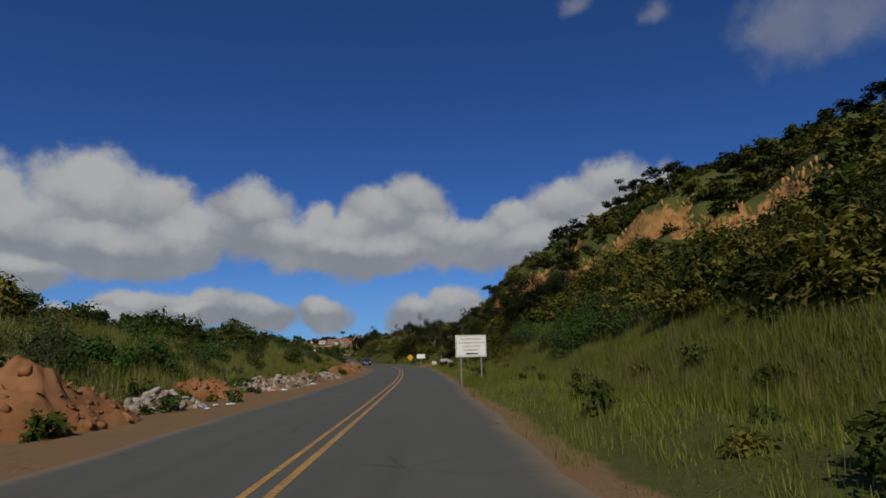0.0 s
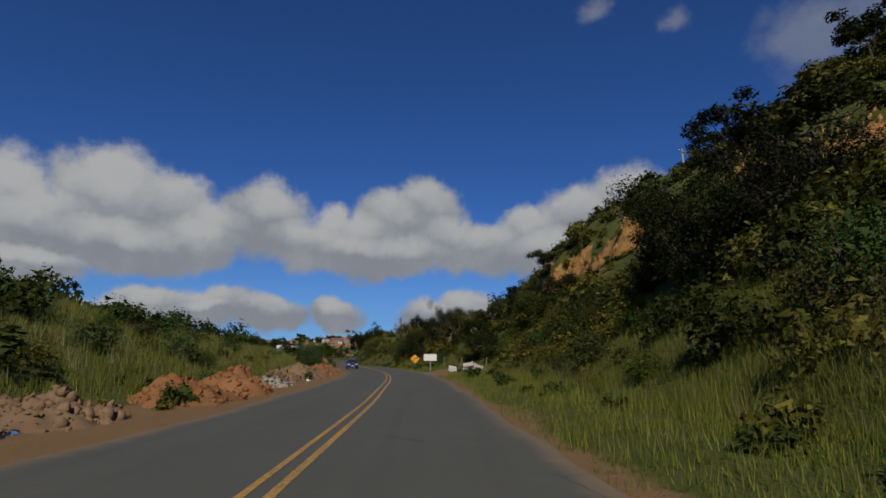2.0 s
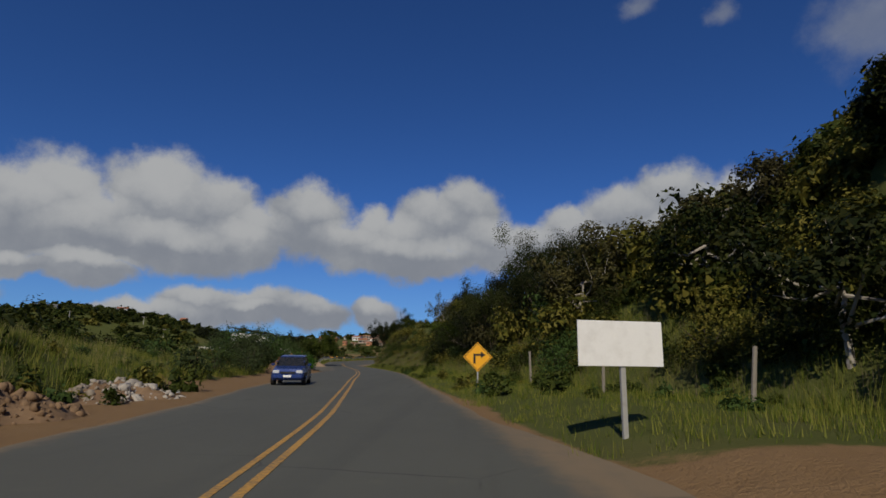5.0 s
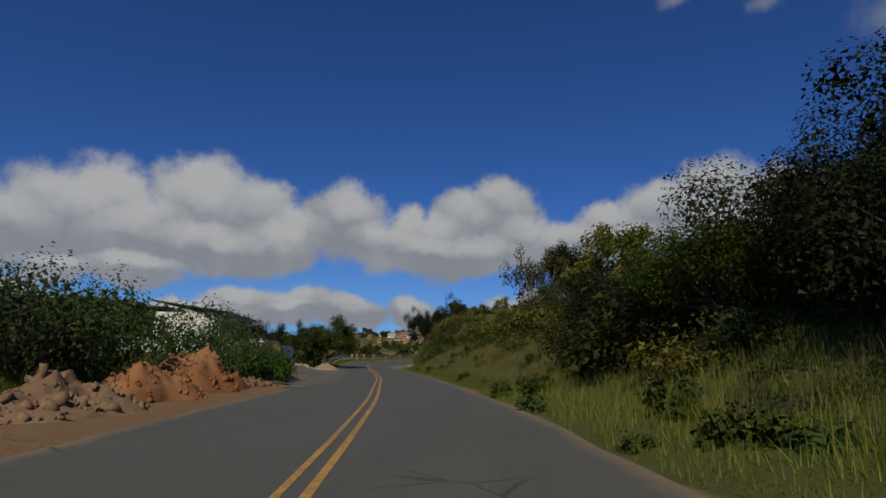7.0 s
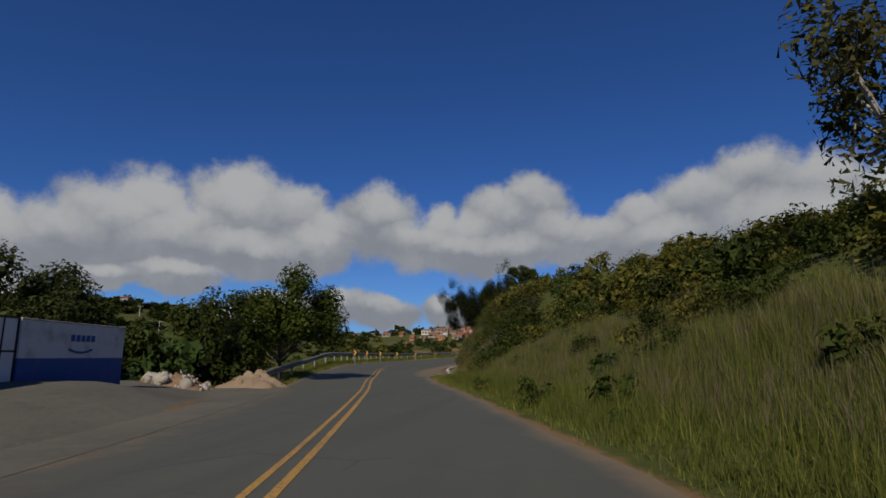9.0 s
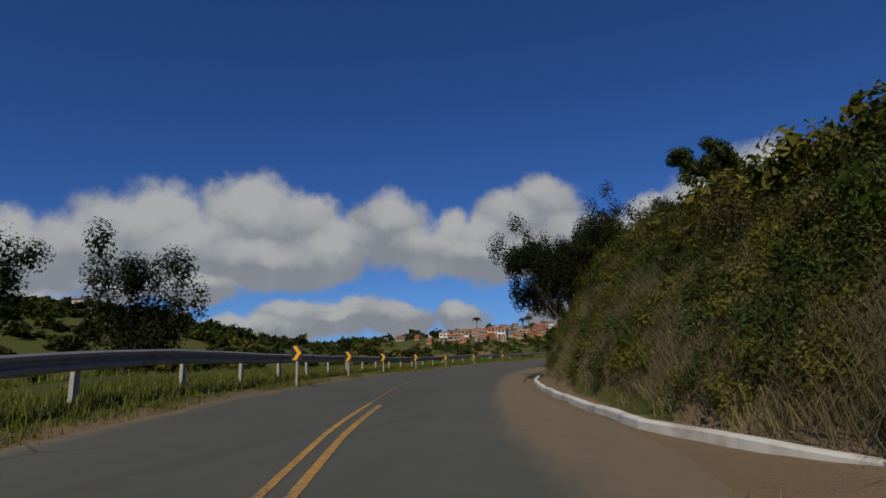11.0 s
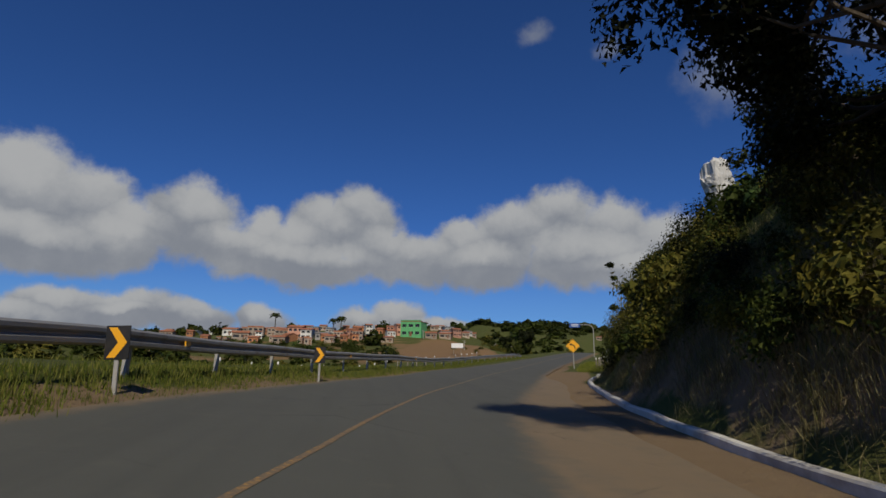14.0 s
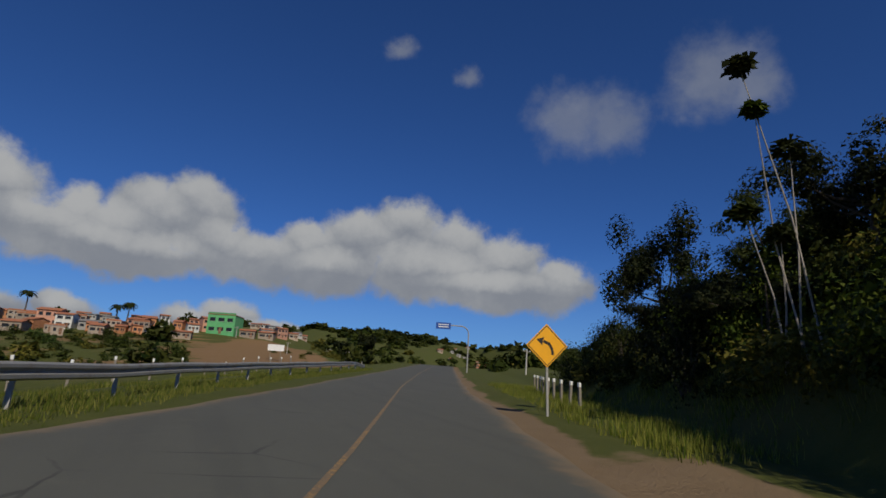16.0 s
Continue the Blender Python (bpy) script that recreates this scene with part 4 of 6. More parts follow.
for _ in range(70):   # golden hump beside the far road
    x, y = rng.normal(20, 8), rng.normal(474, 8)
    key = rng.choice(["olive", "green"], p=[.7, .3])
    scrub[key].add(MID[key][int(rng.integers(3))], x, y, tz(x, y) - .3, rng.uniform(.7, 1.7), rng.uniform(.6, .9), rng.random() * 6.28)
for _ in range(190):   # bushes along the far road and round the far houses
    x, y = rng.uniform(40, 260), rng.uniform(440, 780)
    if abs(across(x, y)) < 9:
        continue
    key = rng.choice(["green", "dark"], p=[.4, .6])
    scrub[key].add(FAR[key][int(rng.integers(3))], x, y, tz(x, y) - .5, rng.uniform(2.0, 4.5), rng.uniform(.6, .9), rng.random() * 6.28)
for _ in range(170):   # leafy cover of the cut bank
    y = rng.uniform(232, 330)
    u = float(plan(y, 1)) + rng.uniform(1.0, 6.5) + (2.4 if y < 252 else 0)
    x = float(at(y, u))
    # past y 262 more shade-darkened leaves, olive and green on the lit stretch
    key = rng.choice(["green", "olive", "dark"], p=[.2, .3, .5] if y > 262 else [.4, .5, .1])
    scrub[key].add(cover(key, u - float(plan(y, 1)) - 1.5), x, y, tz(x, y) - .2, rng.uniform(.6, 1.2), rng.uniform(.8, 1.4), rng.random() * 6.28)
for _ in range(170):   # scrub round the crags
    y = rng.uniform(8, 66)
    u = rng.uniform(22, 46)
    if y > 20 and -5 < u - float(crag_u(y)) < 3:
        continue
    x = float(at(y, u))
    key = rng.choice(["olive", "dark", "green"], p=[.45, .3, .25])
    scrub[key].add(COARSE[key][int(rng.integers(3))], x, y, tz(x, y) - .3, rng.uniform(.8, 1.7), rng.uniform(.7, 1.1), rng.random() * 6.28)
for _ in range(26):   # thicket behind the pumping station
    q = rng.random()
    x, y = -34 - 13 * q + rng.normal(0, .8), 200 - 13 * q + rng.normal(0, 1.2)
    key = rng.choice(["green", "dark", "bright"], p=[.5, .3, .2])
    scrub[key].add(MID[key][int(rng.integers(3))], x, y, tz(x, y) - .2, rng.uniform(1.5, 2.5), rng.uniform(.9, 1.3), rng.random() * 6.28)
for _ in range(300):   # green bushes among the straw of the cut bank
    y = rng.uniform(212, 268)
    u = float(plan(y, 1)) + .4 + 5.2 * rng.random() ** 1.3
    x = float(at(y, u))
    key = rng.choice(["olive", "green", "bright"], p=[.45, .4, .15])
    scrub[key].add(NEAR[key][int(rng.integers(3))], x, y, tz(x, y) - .15, rng.uniform(.45, .95), rng.uniform(.8, 1.2), rng.random() * 6.28)
for _ in range(70):   # low cover where the cut begins
    y = rng.uniform(217, 236)
    u = float(plan(y, 1)) + rng.uniform(.3, 4.2)
    x = float(at(y, u))
    key = rng.choice(["olive", "green", "bright"], p=[.5, .4, .1])
    scrub[key].add(NEAR[key][int(rng.integers(3))], x, y, tz(x, y) - .15, rng.uniform(.5, .9), rng.uniform(.8, 1.2), rng.random() * 6.28)
for _ in range(170):   # small bushes at the foot of the crags
    y = rng.uniform(22, 90)
    u = float(crag_u(y)) - rng.uniform(.8, 6)
    x = float(at(y, u))
    key = rng.choice(["olive", "green", "dark"], p=[.6, .2, .2])
    scrub[key].add(COARSE[key][int(rng.integers(3))], x, y, tz(x, y) - .2, rng.uniform(.4, .9), rng.uniform(.6, .9), rng.random() * 6.28)
for _ in range(430):   # scrub below the crags
    y, u = rng.uniform(-4, 68), rng.uniform(12.0, 25)
    if y > 20 and u > float(crag_u(y)) - 3.5:
        continue
    x = float(at(y, u))
    key = rng.choice(["olive", "dark", "green"], p=[.4, .38, .22])
    scrub[key].add(MID[key][int(rng.integers(3))], x, y, tz(x, y) - .25, rng.uniform(.9, 1.7), rng.uniform(.7, 1.1), rng.random() * 6.28)
for _ in range(300):   # scrub above the crags
    y = rng.uniform(20, 116)
    u = float(crag_u(y)) + rng.uniform(1.8, 13)
    x = float(at(y, u))
    key = rng.choice(["olive", "dark", "green"], p=[.45, .35, .2])
    scrub[key].add(COARSE[key][int(rng.integers(3))], x, y, tz(x, y) - .3, rng.uniform(.5, 1.3 if y < 80 else .9), rng.uniform(.6, 1.0), rng.random() * 6.28)
for _ in range(110):   # steep slope past the rock face
    y, u = rng.uniform(107, 126), rng.uniform(14, 27)
    x = float(at(y, u))
    key = rng.choice(["olive", "dark", "green"], p=[.45, .3, .25])
    scrub[key].add(MID[key][int(rng.integers(3))], x, y, tz(x, y) - .25, rng.uniform(.8, 1.7), rng.uniform(.8, 1.2), rng.random() * 6.28)
for _ in range(210):   # bushes above the tall grass
    y, u = rng.uniform(158, 212), rng.uniform(10.2, 22)
    x = float(at(y, u))
    key = rng.choice(["olive", "dark", "green"], p=[.55, .2, .25])
    scrub[key].add(NEAR[key][int(rng.integers(3))], x, y, tz(x, y) - .2, rng.uniform(.7, 1.5), rng.uniform(.8, 1.2), rng.random() * 6.28)
for _ in range(170):   # rough ground below the houses
    x, y = rng.uniform(-100, -24), rng.uniform(392, 486)
    key = rng.choice(["green", "olive", "dark"], p=[.45, .4, .15])
    scrub[key].add(COARSE[key][int(rng.integers(3))], x, y, tz(x, y) - .3, rng.uniform(.6, 1.8), rng.uniform(.5, .9), rng.random() * 6.28)
for _ in range(240):   # wooded ridge beyond the crest
    x, y = rng.uniform(60, 560), rng.uniform(760, 1000)
    scrub["dark"].add(FAR["dark"][int(rng.integers(3))], x, y, tz(x, y) - 1, rng.uniform(6, 10), rng.uniform(.5, .7), rng.random() * 6.28)
for _ in range(26):   # darker clumps in the tall grass
    y, u = rng.uniform(162, 204), rng.uniform(8.5, 13.5)
    x = float(at(y, u))
    key = rng.choice(["olive", "dark", "green"])
    scrub[key].add(NEAR[key][int(rng.integers(3))], x, y, tz(x, y) - .1, rng.uniform(.5, 1.0), rng.uniform(.8, 1.3), rng.random() * 6.28)
for _ in range(380):   # low broad-leaved weeds in the verges
    y = rng.uniform(2, 208)
    u = rng.uniform(5.2, float(plan(y, 1)) + (9 if y < 50 else 3))
    if rng.random() < .3:
        u = -7.4 - rng.random() * 7
    if 84 < y < 106 and 0 < u < 11.5 or u < 0 and y > 160:
        continue
    x = float(at(y, u))
    key = rng.choice(["green", "bright", "olive"], p=[.5, .3, .2])
    scrub[key].add(COARSE[key][int(rng.integers(3))], x, y, tz(x, y) - .08, rng.uniform(.25, .6), rng.uniform(.7, 1.3), rng.random() * 6.28)
for _ in range(90):   # weeds between the heaps
    y = rng.uniform(12, 118)
    u = -5.4 - rng.random() * 2.6
    x = float(at(y, u))
    key = rng.choice(["green", "bright", "olive"], p=[.6, .25, .15])
    scrub[key].add(COARSE[key][int(rng.integers(3))], x, y, tz(x, y) - .06, rng.uniform(.2, .65), rng.uniform(.7, 1.4), rng.random() * 6.28)
for _ in range(90):   # bushes along the crest of the low bank
    y = rng.uniform(20, 150)
    u = -14.5 - rng.random() * 9
    x = float(at(y, u))
    key = rng.choice(["green", "dark", "bright"], p=[.4, .35, .25])
    scrub[key].add(MID[key][int(rng.integers(3))], x, y, tz(x, y) - .25, rng.uniform(.9, 1.9), rng.uniform(.8, 1.3), rng.random() * 6.28)
for _ in range(560):   # scrubby hill across the valley
    x, y = rng.normal(-185, 42), rng.normal(335, 42)
    if across(x, y) > -40:
        continue
    key = rng.choice(["green", "dark", "olive"], p=[.25, .65, .1])
    scrub[key].add(FAR[key][int(rng.integers(3))], x, y, tz(x, y) - .4, rng.uniform(1.6, 3.6), rng.uniform(.6, .9), rng.random() * 6.28)
for k in scrub:
    scrub[k].build("hillside_scrub", LEAF[k], {"green": "green scrub covering the hillsides", "olive": "dry olive scrub covering the hillsides", "dark": "dark thickets on the hillsides", "bright": "bright broad-leaved scrub on the slopes"}[k], "scrub")

for _ in range(46):   # bushes clinging to the rock face
    y = rng.uniform(86, 122)
    u = float(crag_u(y)) + rng.uniform(.4, 7)
    shrub_key = str(rng.choice(["olive", "dark", "green"]))
    x = float(at(y, u))
    CLING.add(MID[shrub_key][int(rng.integers(3))], x, y, tz(x, y) - .3, rng.uniform(.4, 1.0), rng.uniform(.8, 1.2), rng.random() * 6.28)
CLING.build("rock_face_scrub", LEAF["olive"], "olive bushes clinging to the rock face", "scrub")

# single shrubs near the road
for _ in range(13):    # bright shrubs where the verge meets the hill
    y = rng.uniform(26, 56)
    shrub("bright", float(at(y, rng.uniform(9.6, 12.5))), y, rng.uniform(.9, 1.6), rng.uniform(.9, 1.3))
for _ in range(85):    # foot of the right slope
    y = rng.uniform(2, 212)
    if 86 < y < 107 or 160 < y < 204:
        continue
    u = float(plan(y, 1)) + rng.uniform(-.2, 4.5)
    if y < 48:
        u += 6
    shrub(str(rng.choice(["green", "olive", "dark", "bright"], p=[.3, .3, .25, .15])), float(at(y, u)), y, rng.uniform(.7, 1.5), rng.uniform(.8, 1.3))
for _ in range(22):    # taller thicket, its shade put into the mostly near-black leaf colour
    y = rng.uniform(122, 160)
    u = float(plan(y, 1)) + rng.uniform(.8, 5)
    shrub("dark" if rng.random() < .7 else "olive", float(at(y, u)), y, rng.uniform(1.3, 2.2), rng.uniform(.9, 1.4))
for _ in range(95):    # cut bank
    y = rng.uniform(216, 304)
    u = float(plan(y, 1)) + rng.uniform(.4, 4.2) + (2.6 if y < 252 else .3)
    # shade by leaf colour: many dark bushes past y 264, few before
    shrub(str(rng.choice(["green", "olive", "dark"], p=[.2, .35, .45] if y > 264 else [.45, .5, .05])), float(at(y, u)), y, rng.uniform(.8, 1.6), rng.uniform(.8, 1.4))
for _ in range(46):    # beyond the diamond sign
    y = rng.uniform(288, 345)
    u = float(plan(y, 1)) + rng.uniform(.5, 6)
    # the dark kind carries the bank's shade in its leaf colour
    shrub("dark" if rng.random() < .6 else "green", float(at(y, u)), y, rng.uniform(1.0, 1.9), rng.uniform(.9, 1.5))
for _ in range(30):    # left bank
    y = rng.uniform(6, 118)
    u = -8.2 - rng.random() * 8
    shrub(str(rng.choice(["green", "bright", "olive"], p=[.45, .4, .15])), float(at(y, u)), y, rng.uniform(.5, 1.1), rng.uniform(.8, 1.3))
for y, u, s in ((8, -10, 1.3), (14, -11, 1.4), (20, -11, 1.3), (26, -10.5, 1.2), (38, -12, 1.2), (136, -7.5, 1.3), (141, -8.2, 1.6), (145, -9.5, 1.9), (149, -9, 1.6),
                (157, -9, 2.2), (151, -9.5, 2.3), (147, -9.5, 2.2), (166, -6.6, 1.3), (168, -6.9, 1.15), (162.6, -5.7, 1.1), (164.6, -5.8, 1.15), (166.4, -5.8, .9), (159.5, -6.9, 1.5), (161.5, -6.6, 1.4), (163.2, -6.7, 1.6), (162.5, -7.8, 2.1), (164.5, -9.4, 2.3), (130, -8, 1.4), (125, -8, 1.2), (154, -11.5, 2.2), (158, -13.5, 1.8), (150, -12, 2.0), (145, -12, 2.0)):
    shrub("bright", float(at(y, u)), y, s, 1.2)


def tree_parts(seed, height, spread, crown_h, n, size, trunk_r, forks=6, flat=.35, lean=(0, 0), stretch=1.7, shell=.4):
    """Trunk with limbs as one bmesh, and the crown's leaves."""
    rg = np.random.default_rng(seed)
    bm = bmesh.new()
    top = Vector((lean[0], lean[1], height - crown_h * .55))
    p, segs = Vector((0, 0, -.4)), 4
    for i in range(segs):
        q = top * ((i + 1) / segs) + Vector((rg.normal() * .06 * height * .3, rg.normal() * .06 * height * .3, 0))
        tube(bm, p, q, trunk_r * (1 - .16 * i), trunk_r * (1 - .16 * (i + 1)), 7)
        p = q
    cs = []
    for k in range(forks):
        a = 6.283 * (k + rg.random() * .7) / forks
        t = .35 + .65 * rg.random()
        start = Vector((lean[0] * t, lean[1] * t, (height - crown_h * .55) * t))
        tip = Vector((lean[0] + math.cos(a) * spread * (.45 + .5 * rg.random()), lean[1] + math.sin(a) * spread * (.45 + .5 * rg.random()), height - crown_h * (.15 + .7 * rg.random())))
        mid = start.lerp(tip, .55) + Vector((0, 0, -.06 * height))
        tube(bm, start, mid, trunk_r * .5, trunk_r * .32, 5)
        tube(bm, mid, tip, trunk_r * .32, trunk_r * .1, 5)
        for e in range(2):
            tw = tip + Vector((rg.normal() * spread * .25, rg.normal() * spread * .25, abs(rg.normal()) * crown_h * .2))
            tube(bm, mid.lerp(tip, .6), tw, trunk_r * .18, trunk_r * .05, 4)
            cs.append((*tw, spread * (.22 + .18 * rg.random()), crown_h * (.14 + .13 * rg.random())))
        cs.append((*tip, spread * (.22 + .2 * rg.random()), crown_h * (.16 + .14 * rg.random())))
    cs.append((lean[0], lean[1], height - crown_h * .25, spread * .35, crown_h * .25))
    n, size = int(n * 1.6), size * .86 if size < .3 else size
    v, f = leaf_blades(rg, cs, n, size, flat=flat, stretch=stretch, shell=shell)
    return bm, with_inner(rg, v, f, cs, n // 6, min(size * 1.9, .5))


def tree(x, y, seed, height, spread, crown_h, n, size, trunk_r, label, leaf="leaf_green", bark="bark", lift=0.0, group="", **k):
    root = empty("tree", pose(x, y, tz(x, y) + lift, 0, 0, 0), label, "tree", group)
    bm, (v, f) = tree_parts(seed, height, spread, crown_h, n, size, trunk_r, **k)
    part("trunk", bm, M[bark], root)
    c = new("crown", fast_mesh("crown", v, f, [M[leaf]]))
    c.parent = root
    return root


for i, (y, u, h) in enumerate(((116, 14, 3.8), (119, 17, 2.8), (112, 19, 2.4), (123, 12, 3.8), (109, 13, 3.6), (126, 15, 4.0), (104, 20, 2.2))):
    tree(float(at(y, u)), y, 60 + i, h, 2.2, h * .75, 1900, .12, .11, "scrubby olive tree with bare pale twigs on the steep slope", "leaf_olive" if i % 2 else "leaf_dark_shaded", "bark_pale", group="slope trees", forks=9)
for i, (y, u, h) in enumerate(((58.5, 12.4, 3.8), (60.5, 13.4, 3.8), (57, 14.4, 4.0), (62.5, 14, 3.0))):
    tree(float(at(y, u)), y, 160 + i, h, 2.4, h * .9, 7500, .068, .14, "tall dense dark tree at the foot of the hill", "leaf_dark_shaded", group="foot-of-hill trees", forks=12)
for i, (y, u, h) in enumerate(((85, 12.5, 2.6), (88.5, 13.2, 2.6), (91.5, 14, 2.6), (86, 15, 2.4))):
    tree(float(at(y, u)), y, 170 + i, h, 2.2, h * .9, 6500, .068, .12, "dense bushy tree beside the rock face", "leaf_dark_shaded" if i % 2 else "leaf_green", group="foot-of-hill trees", forks=11)
# ridge trees, flat-topped, against the sky
RIDGE = [tree(16, 60, 21, 4.2, 3.0, 1.8, 900, .20, .13, "flat-topped dark tree on the rocky ridge", "leaf_dark_shaded", group="ridge trees", flat=.7),
         tree(20, 74, 22, 3.6, 2.4, 1.9, 800, .18, .11, "small dark tree on the rocky ridge", "leaf_dark_shaded", group="ridge trees", flat=.6)]
for y, u, k in ( (34, 33, 0), (41, 29, 1), (48, 31, 0), (53, 27, 1), (66, 27, 0), (70, 31, 1), (80, 26, 0), (86, 29, 0),
                (58, 34, 1), (76, 33, 0), (94, 33, 1)):
    x = float(at(y, u))
    copy_thing(RIDGE[k], pose(x, y, tz(x, y) - .1, 0, 0, float(rng.random() * 360)) @ Matrix.Scale(float(rng.uniform(.5, .85)), 4))

tree(-7.2, 187.0, 31, 6.3, 2.3, 5.2, 2300, 0.12, .24, "tall eucalyptus with pale bare limbs and drooping leaves", "leaf_olive", "bark_pale", forks=13, stretch=2.8)
tree(-3.4, 188.5, 32, 6.8, 2.6, 5.6, 7500, 0.10, .26, "tall dark eucalyptus on the slope above the grass", "leaf_dark_shaded", "bark_pale", forks=10, stretch=2.6)
tree(-4.5, 163.0, 33, 5.0, 2.0, 3.6, 3000, 0.12, .12, "tangled small tree with pale twigs on the slope", "leaf_olive", "bark_pale", forks=9)
# slope trees in the leaf colour that is darkened for shade
tree(-2.0, 148, 34, 3.5, 3.0, 4.2, 9500, 0.058, .16, "dense dark tree on the wooded slope", "leaf_dark_shaded")
tree(0.5, 139, 35, 5.6, 3.2, 4.6, 9500, 0.058, .16, "dense dark tree on the wooded slope", "leaf_dark_shaded")
tree(3.2, 133, 36, 5.4, 3.2, 4.6, 9500, 0.058, .16, "dense dark tree on the wooded slope", "leaf_dark_shaded")
# cut bank trees: the wall of shade comes from their darkened leaf colour
tree(-27.0, 247.5, 37, 6.8, 2.1, 5.4, 5200, 0.10, .07, "leaning tree with shade-darkened leaves overhanging the road bend", "leaf_dark_shaded", lean=(-1.8, .4), forks=10)
tree(-27.0, 252.5, 38, 7.4, 2.4, 6.0, 5200, 0.10, .08, "tall tree with shade-darkened leaves on top of the cut bank", "leaf_dark_shaded", lean=(-1.8, 0), forks=9)
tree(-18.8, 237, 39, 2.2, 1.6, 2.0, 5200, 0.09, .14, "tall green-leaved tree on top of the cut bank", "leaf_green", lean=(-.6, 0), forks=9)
tree(-25.4, 258, 40, 6.4, 2.7, 5.2, 5200, 0.10, .15, "tall tree with shade-darkened leaves on top of the cut bank", "leaf_dark_shaded", lean=(-1.2, 0), forks=9)
tree(-25.6, 271, 41, 6.9, 2.3, 5.2, 11000, 0.085, .09, "wide tree reaching over the road with loose twigs", "leaf_dark_shaded", lean=(-2.5, 1.0), forks=13)
tree(-22.6, 275, 42, 3.6, 2.3, 4.2, 4600, 0.10, .14, "tree with shade-darkened leaves on top of the cut bank", "leaf_dark_shaded", lean=(-1.0, 0), forks=9)
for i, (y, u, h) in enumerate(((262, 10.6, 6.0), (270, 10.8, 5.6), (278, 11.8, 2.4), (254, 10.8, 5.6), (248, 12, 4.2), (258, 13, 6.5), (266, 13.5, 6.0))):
    tree(float(at(y, u)), y, 80 + i, h, 2.0, h * .85, 5200, .085, .12, "dense dark tree on top of the cut bank", "leaf_dark_shaded", group="cut bank trees", lean=(.2, 0), forks=12)
# two in three crowns take the leaf colour with shade in it
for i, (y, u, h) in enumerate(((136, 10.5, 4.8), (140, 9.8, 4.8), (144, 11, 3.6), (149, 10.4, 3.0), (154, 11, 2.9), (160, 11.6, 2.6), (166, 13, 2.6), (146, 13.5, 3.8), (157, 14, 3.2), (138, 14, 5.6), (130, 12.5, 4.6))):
    tree(float(at(y, u)), y, 120 + i, h, 2.5, h * .85, 8500, .058, .12, "dense dark tree in the roadside thicket", "leaf_dark_shaded" if i % 3 else "leaf_green", group="thicket trees", forks=10)
# crowns mostly coloured darker to stand for the shade on this bank
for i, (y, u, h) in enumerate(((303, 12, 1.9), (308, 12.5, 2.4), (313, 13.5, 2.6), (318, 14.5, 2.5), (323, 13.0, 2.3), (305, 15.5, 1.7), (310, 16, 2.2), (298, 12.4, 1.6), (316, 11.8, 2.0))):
    tree(float(at(y, u)), y, 140 + i, h, 2.2, h * .85, 5200, .075, .10, "dark shrubby tree on the shaded bank", "leaf_dark_shaded" if i % 3 else "leaf_green", group="shaded bank trees", forks=10)
tree(-32.9, 202.5, 43, 4.9, 3.1, 4.8, 8000, 0.125, .14, "round-crowned dense tree beside the station", "leaf_green", flat=.3)
tree(-36.5, 198.5, 44, 5.0, 3.0, 4.8, 6000, 0.13, .16, "dense green tree behind the wall", "leaf_green")
tree(-40.5, 193, 45, 5.4, 3.2, 4.8, 5200, 0.13, .16, "dense green tree behind the wall", "leaf_green")
tree(-45, 189, 46, 5.2, 3.2, 4.4, 3800, 0.12, .16, "dense dark tree behind the station", "leaf_dark_shaded")
tree(-46.5, 230, 47, 7.2, 2.2, 5.6, 7000, 0.09, .16, "dark tree rising behind the guard rail", "leaf_dark_shaded", forks=9)
tree(-49.5, 224, 48, 7.4, 2.6, 5.8, 7000, 0.09, .16, "dark tree rising behind the guard rail", "leaf_dark_shaded", forks=9)
tree(-1.3, 327.2, 49, 6.6, 2.6, 5.4, 4800, 0.11, .14, "dense dark tree above the dirt lay-by", "leaf_dark_shaded", forks=9)
tree(35.8, 513.8, 50, 11, 4.5, 9, 1800, .5, .35, "large dark tree by the far houses", "leaf_dark_shaded")
tree(28, 500, 51, 7, 4.0, 5.5, 1200, .5, .3, "dark tree by the far houses", "leaf_dark_shaded")


def cecropia(x, y, h, lean, seed):
    """Thin bare stems with rosettes of large leaves at the top."""
    root = empty("cecropia_tree", pose(x, y, tz(x, y)), "thin bare-stemmed tree with rosettes of large lobed leaves", "tree")
    rg = np.random.default_rng(seed)
    bm = bmesh.new()
    tips = []
    for fx, fz, r in ((1.0, 1.0, .34), (.75, .84, .26), (-.15, .74, .46), (.7, .5, .36), (.3, .42, .3)):
        b = Vector((rg.normal() * .2, rg.normal() * .2, -.3))
        t = Vector((lean * fx + rg.normal() * .1, rg.normal() * .3, h * fz))
        m1 = b.lerp(t, .5) + Vector((-lean * .18 * fx, rg.normal() * .1, 0))
        tube(bm, b, m1, .03, .024, 5)
        tube(bm, m1, t, .024, .012, 5)
        tips.append((t, r))
    part("stem", bm, M["bark_pale"], root)
    for t, r in tips:
        v, f = leaf_blades(rg, [(t.x, t.y, t.z + .05, r, r * .7)], 150, .13, flat=.7, stretch=2.4, shell=.35)
        c = new("leaf_rosette", fast_mesh("leaf_rosette", v, f, [M["leaf_green"]]))
        c.parent = root


cecropia(-10.9, 313.5, 10.6 - tz(-10.9, 313.5), -1.5, 3)


